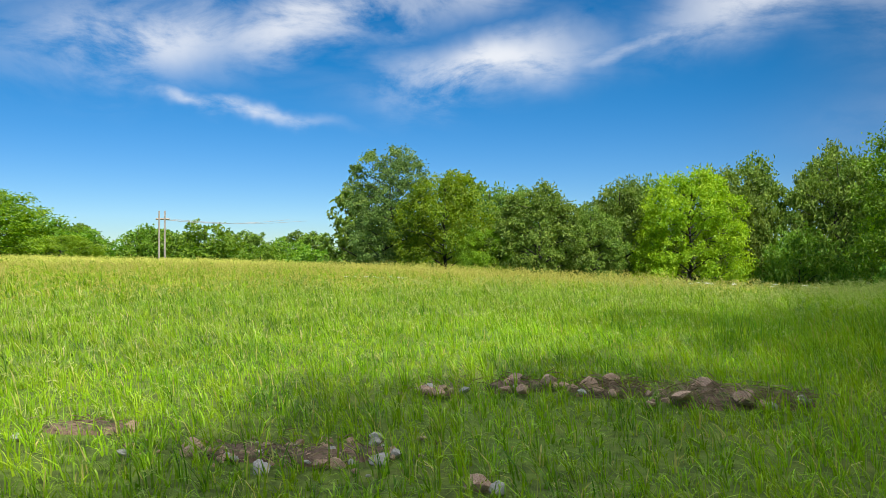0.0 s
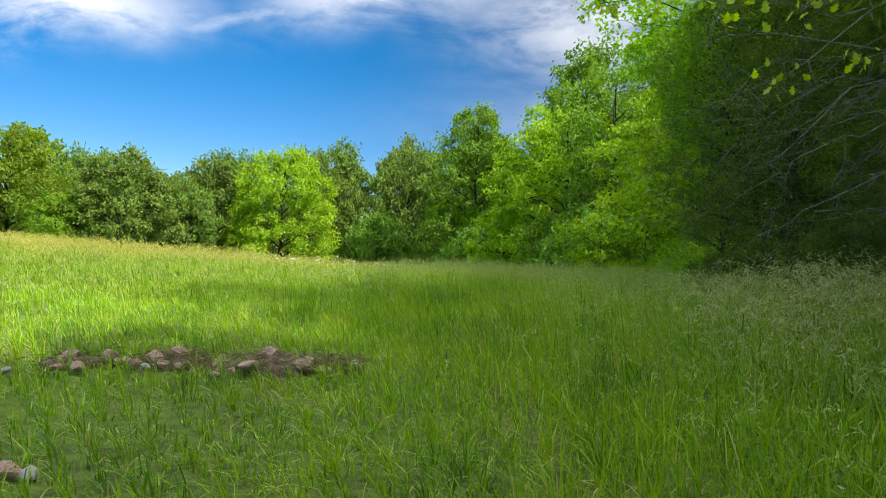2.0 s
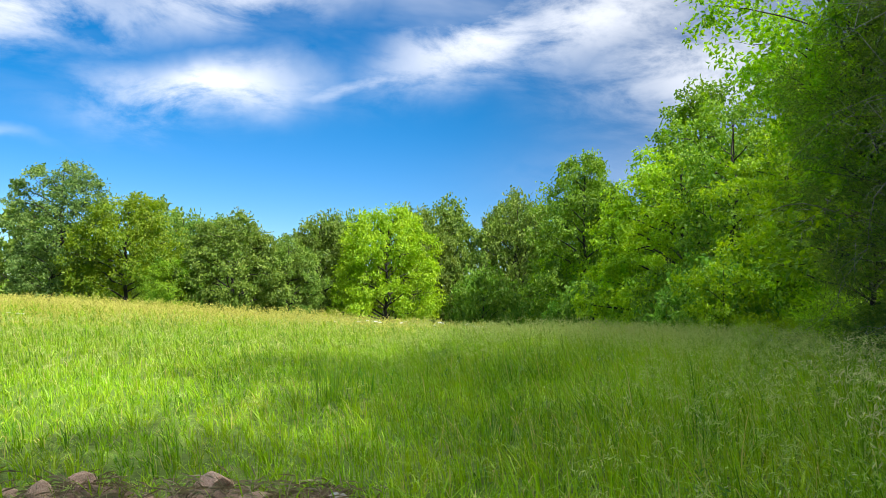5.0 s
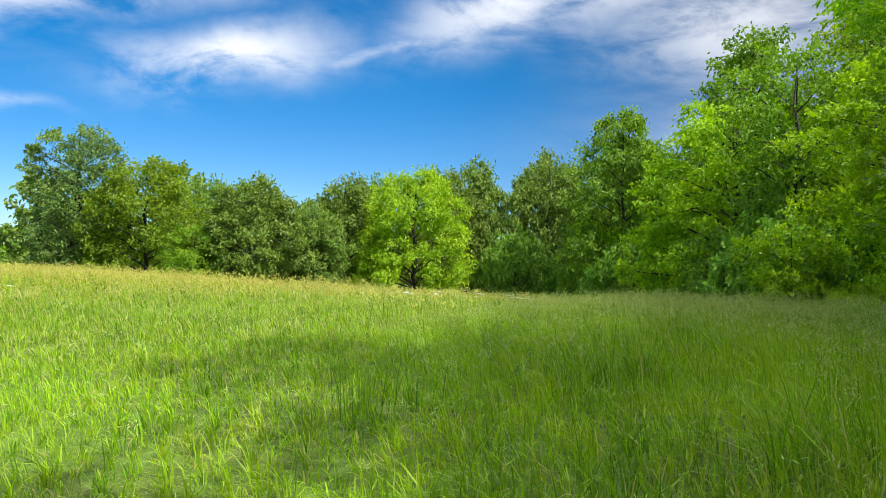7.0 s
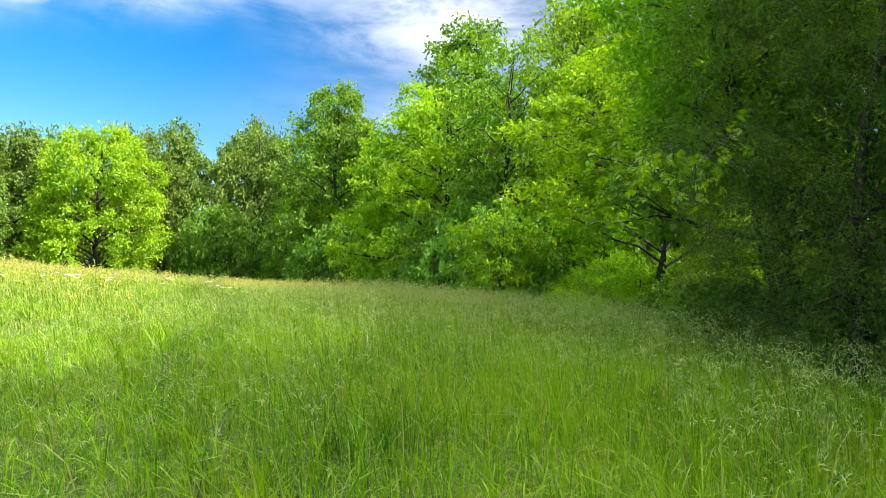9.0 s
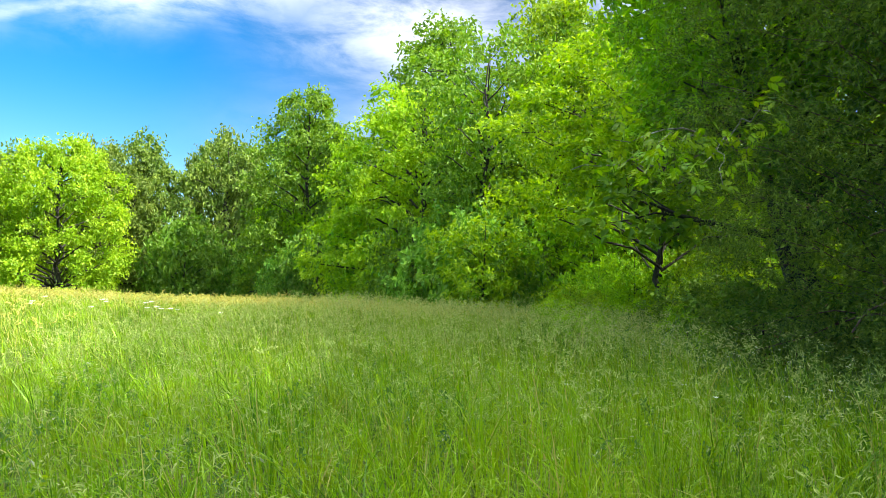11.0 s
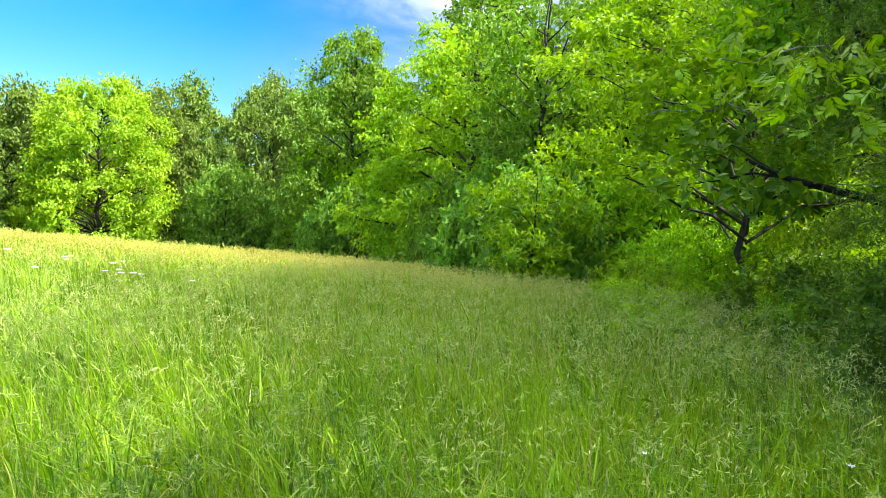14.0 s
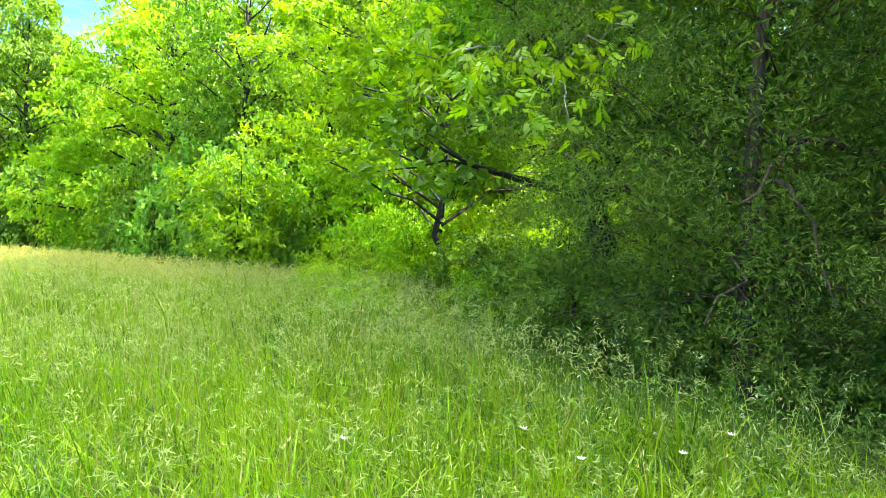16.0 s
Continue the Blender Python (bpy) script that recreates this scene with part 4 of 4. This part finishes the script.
# ---- tuft, weeds and flowers ----
def grass_tuft(x, y, high, count, seed):
    rng = np.random.default_rng(seed)
    n = count
    ang, r = rng.uniform(0, 6.283, n), rng.uniform(0, 0.3, n)
    root = np.stack([np.cos(ang) * r, np.sin(ang) * r * 0.8, 0 * r - 0.02], 1)
    h = high * rng.uniform(0.5, 1.05, n)
    out = np.stack([np.cos(ang), np.sin(ang), 0 * ang], 1) * (h * rng.uniform(0.05, 0.4, n))[:, None]
    up = np.stack([0 * h, 0 * h, h], 1)
    t2 = rng.uniform(0, 6.283, n)
    side = np.stack([np.cos(t2), np.sin(t2), 0 * t2], 1) * 0.005
    mid, tip = root + up * 0.6 + out * 0.35, root + up + out
    v = np.stack([root - side, root + side, mid - side * 0.8, mid + side * 0.8, tip], 1).reshape(-1, 3)
    b = np.arange(n)[:, None] * 5
    f = np.concatenate([b + (0, 1, 3), b + (0, 3, 2), b + (2, 3, 4)], 1).reshape(-1, 3)
    ob = tagged(new("grass_tuft", mesh_of("grass_tuft", v, f, TUFT)), "tall dark green tuft of grass standing in the meadow", "grass")
    ob.matrix_basis = pose(x, y, float(ground_z(x, y)))


TUFT = leafy("tuft_blades", (0.06, 0.19, 0.015), (0.21, 0.42, 0.035), None, 1.0, 0.35, 0.4)
grass_tuft(4.2, 11.2, 0.72, 55, 101)
grass_tuft(4.7, 11.4, 0.5, 40, 102)


def weeds(name, label, seed, spots, high, leaf, mat):
    """Upright leafy weeds along the foot of the wood."""
    rng = np.random.default_rng(seed)
    at, out, tubes = [], [], Tubes()
    for x, y in spots:
        h = high * rng.uniform(0.6, 1.2)
        z = float(ground_z(x, y))
        top = np.array((x + rng.normal(0, 0.12), y + rng.normal(0, 0.12), z + h))
        stem = bent(rng, (x, y, z - 0.02), top, 5, 0, 0.05)
        tubes.add(stem, np.linspace(0.005, 0.002, 5), 3)
        m = 34
        k = rng.uniform(0.15, 1.02, m)
        ang = rng.uniform(0, 6.283, m)
        o = np.stack([np.cos(ang), np.sin(ang), 0.3 + 0 * ang], 1)
        at.append(np.array((x, y, z)) + (top - (x, y, z)) * k[:, None] + o * rng.uniform(0.0, 0.09, m)[:, None] * (1.2 - k)[:, None])
        out.append(o)
    v, f = leaves(rng, np.concatenate(at), np.concatenate(out), leaf, leaf * 0.42, 0.6, 0.2)
    ob = tagged(new(name), label, "weeds", kind="stuff")
    put_under(new("foliage", mesh_of("foliage", v, f, mat)), ob)
    put_under(new("stems", tubes.mesh("stems", mat)), ob)


rng = np.random.default_rng(110)


def along_edge(lo, hi, n, inner, outer):
    got = []
    pts = np.array(EDGE, float)
    for i in range(n):
        k = rng.uniform(lo, hi)
        a, b = pts[int(k)], pts[int(k) + 1]
        d = (b - a) / np.hypot(*(b - a))
        got.append(a + (b - a) * (k % 1) + np.array((d[1], -d[0])) * rng.uniform(inner, outer))
    return got


weeds("edge_weeds", "pale green seeding weeds at the foot of the wood", 111, along_edge(1.0, 6.9, 300, -1.2, 1.2), 0.75, 0.05, WEED_LEAF)
weeds("broadleaf_weeds", "leafy green weeds among tall grass", 112, along_edge(1.0, 8.0, 420, -2.5, 2.5), 0.6, 0.065, SHRUB_LEAF)


spots = scatter(rng, 900, 1.6, 7.0)
spots = [tuple(p) for p in spots if tallness(p[None, 0], p[None, 1])[0] > 0.45]
weeds("meadow_weeds", "small blue-green leafy weeds among the meadow grass", 113, spots[::2], 0.40, 0.045, WEED_LEAF)
weeds("meadow_herbs", "fresh green leafy herbs among the meadow grass", 114, spots[1::2], 0.46, 0.05, ASH_LEAF)


def flower(x, y, high, size):
    rng = np.random.default_rng(int(x * 91 + y * 17) % 9999)
    thing = tagged(new("white_flower"), "small white flower on a thin stalk in the grass", "flower", "white flowers")
    thing.matrix_basis = pose(x, y, float(ground_z(x, y)))
    stem = Tubes()
    stem.add(bent(rng, (0, 0, -0.02), (0.02, 0.01, high), 4, 0, 0.05), [0.003, 0.0025, 0.002, 0.002], 3)
    put_under(new("stem", stem.mesh("stem", TALL_GRASS)), thing)
    v, f, m = [(0.02, 0.01, high + 0.004)], [], 16
    for k in range(m):
        t, r = k * 6.2832 / m, size * (1.0 if k % 2 else 0.62)
        v.append((0.02 + math.cos(t) * r, 0.01 + math.sin(t) * r, high + 0.012 * (k % 2)))
    f = [(0, 1 + k, 1 + (k + 1) % m) for k in range(m)]
    put_under(new("bloom", mesh_of("bloom", v, f, PETAL)), thing)


for x, y, high, size in ((12.48, 13.1, 0.42, 0.035), (12.2, 12.6, 0.4, 0.03), (13.1, 11.9, 0.5, 0.035), (11.6, 13.9, 0.38, 0.025), (12.6, 12.1, 0.45, 0.03)):
    flower(x, y, high, size)
for i in range(12):
    flower(rng.normal(-2.7, 0.8), rng.normal(27, 0.6), 0.42, 0.06)
    flower(rng.normal(8.5, 0.9), rng.normal(25.5, 0.6), 0.45, 0.06)
    flower(rng.normal(11.2, 0.5), rng.normal(23.0, 0.8), 0.45, 0.05)


# ---- power line ----
def power_pole(x, y, high, gap):
    thing = tagged(new("power_pole"), "weathered wooden two-legged power pole far across the meadow", "pole")
    z = float(ground_z(x, y))
    thing.matrix_basis = pose(x, y, z)
    for off in (-gap / 2, gap / 2):
        tubes = Tubes()
        tubes.add([(off, 0, -0.5), (off, 0, high * 0.5), (off, 0, high)], [0.14, 0.125, 0.11], 8)
        put_under(new("post", tubes.mesh("post", POLE_WOOD)), thing)
    tubes = Tubes()
    tubes.add([(-gap * 1.2, 0.2, high * 0.88), (0, 0.2, high * 0.88), (gap * 1.2, 0.2, high * 0.88)], [0.12, 0.12, 0.12], 4)
    put_under(new("crossarm", tubes.mesh("crossarm", POLE_WOOD)), thing)
    return z


foot = power_pole(-36.8, 100, 8.8, 0.75)
for i, (dz, dx) in enumerate(((-1.5, -1.1), (-1.5, 1.1), (-1.6, 0.0))):
    tubes = Tubes()
    a, b = np.array((-36.8 + dx * 0.8, 100.2, foot + 8.8 + dz * 0.7)), np.array((-25.0 + dx * 3, 118 + i * 3, foot + 8.0 + 0.3 * i))
    p = bent(np.random.default_rng(7), a, b, 12, -0.02, 0.0)
    tubes.add(p, np.full(12, 0.025), 4)
    tagged(new("power_wire", tubes.mesh("power_wire", WIRE)), "thin wire running from a distant power pole", "wire", "power wires")
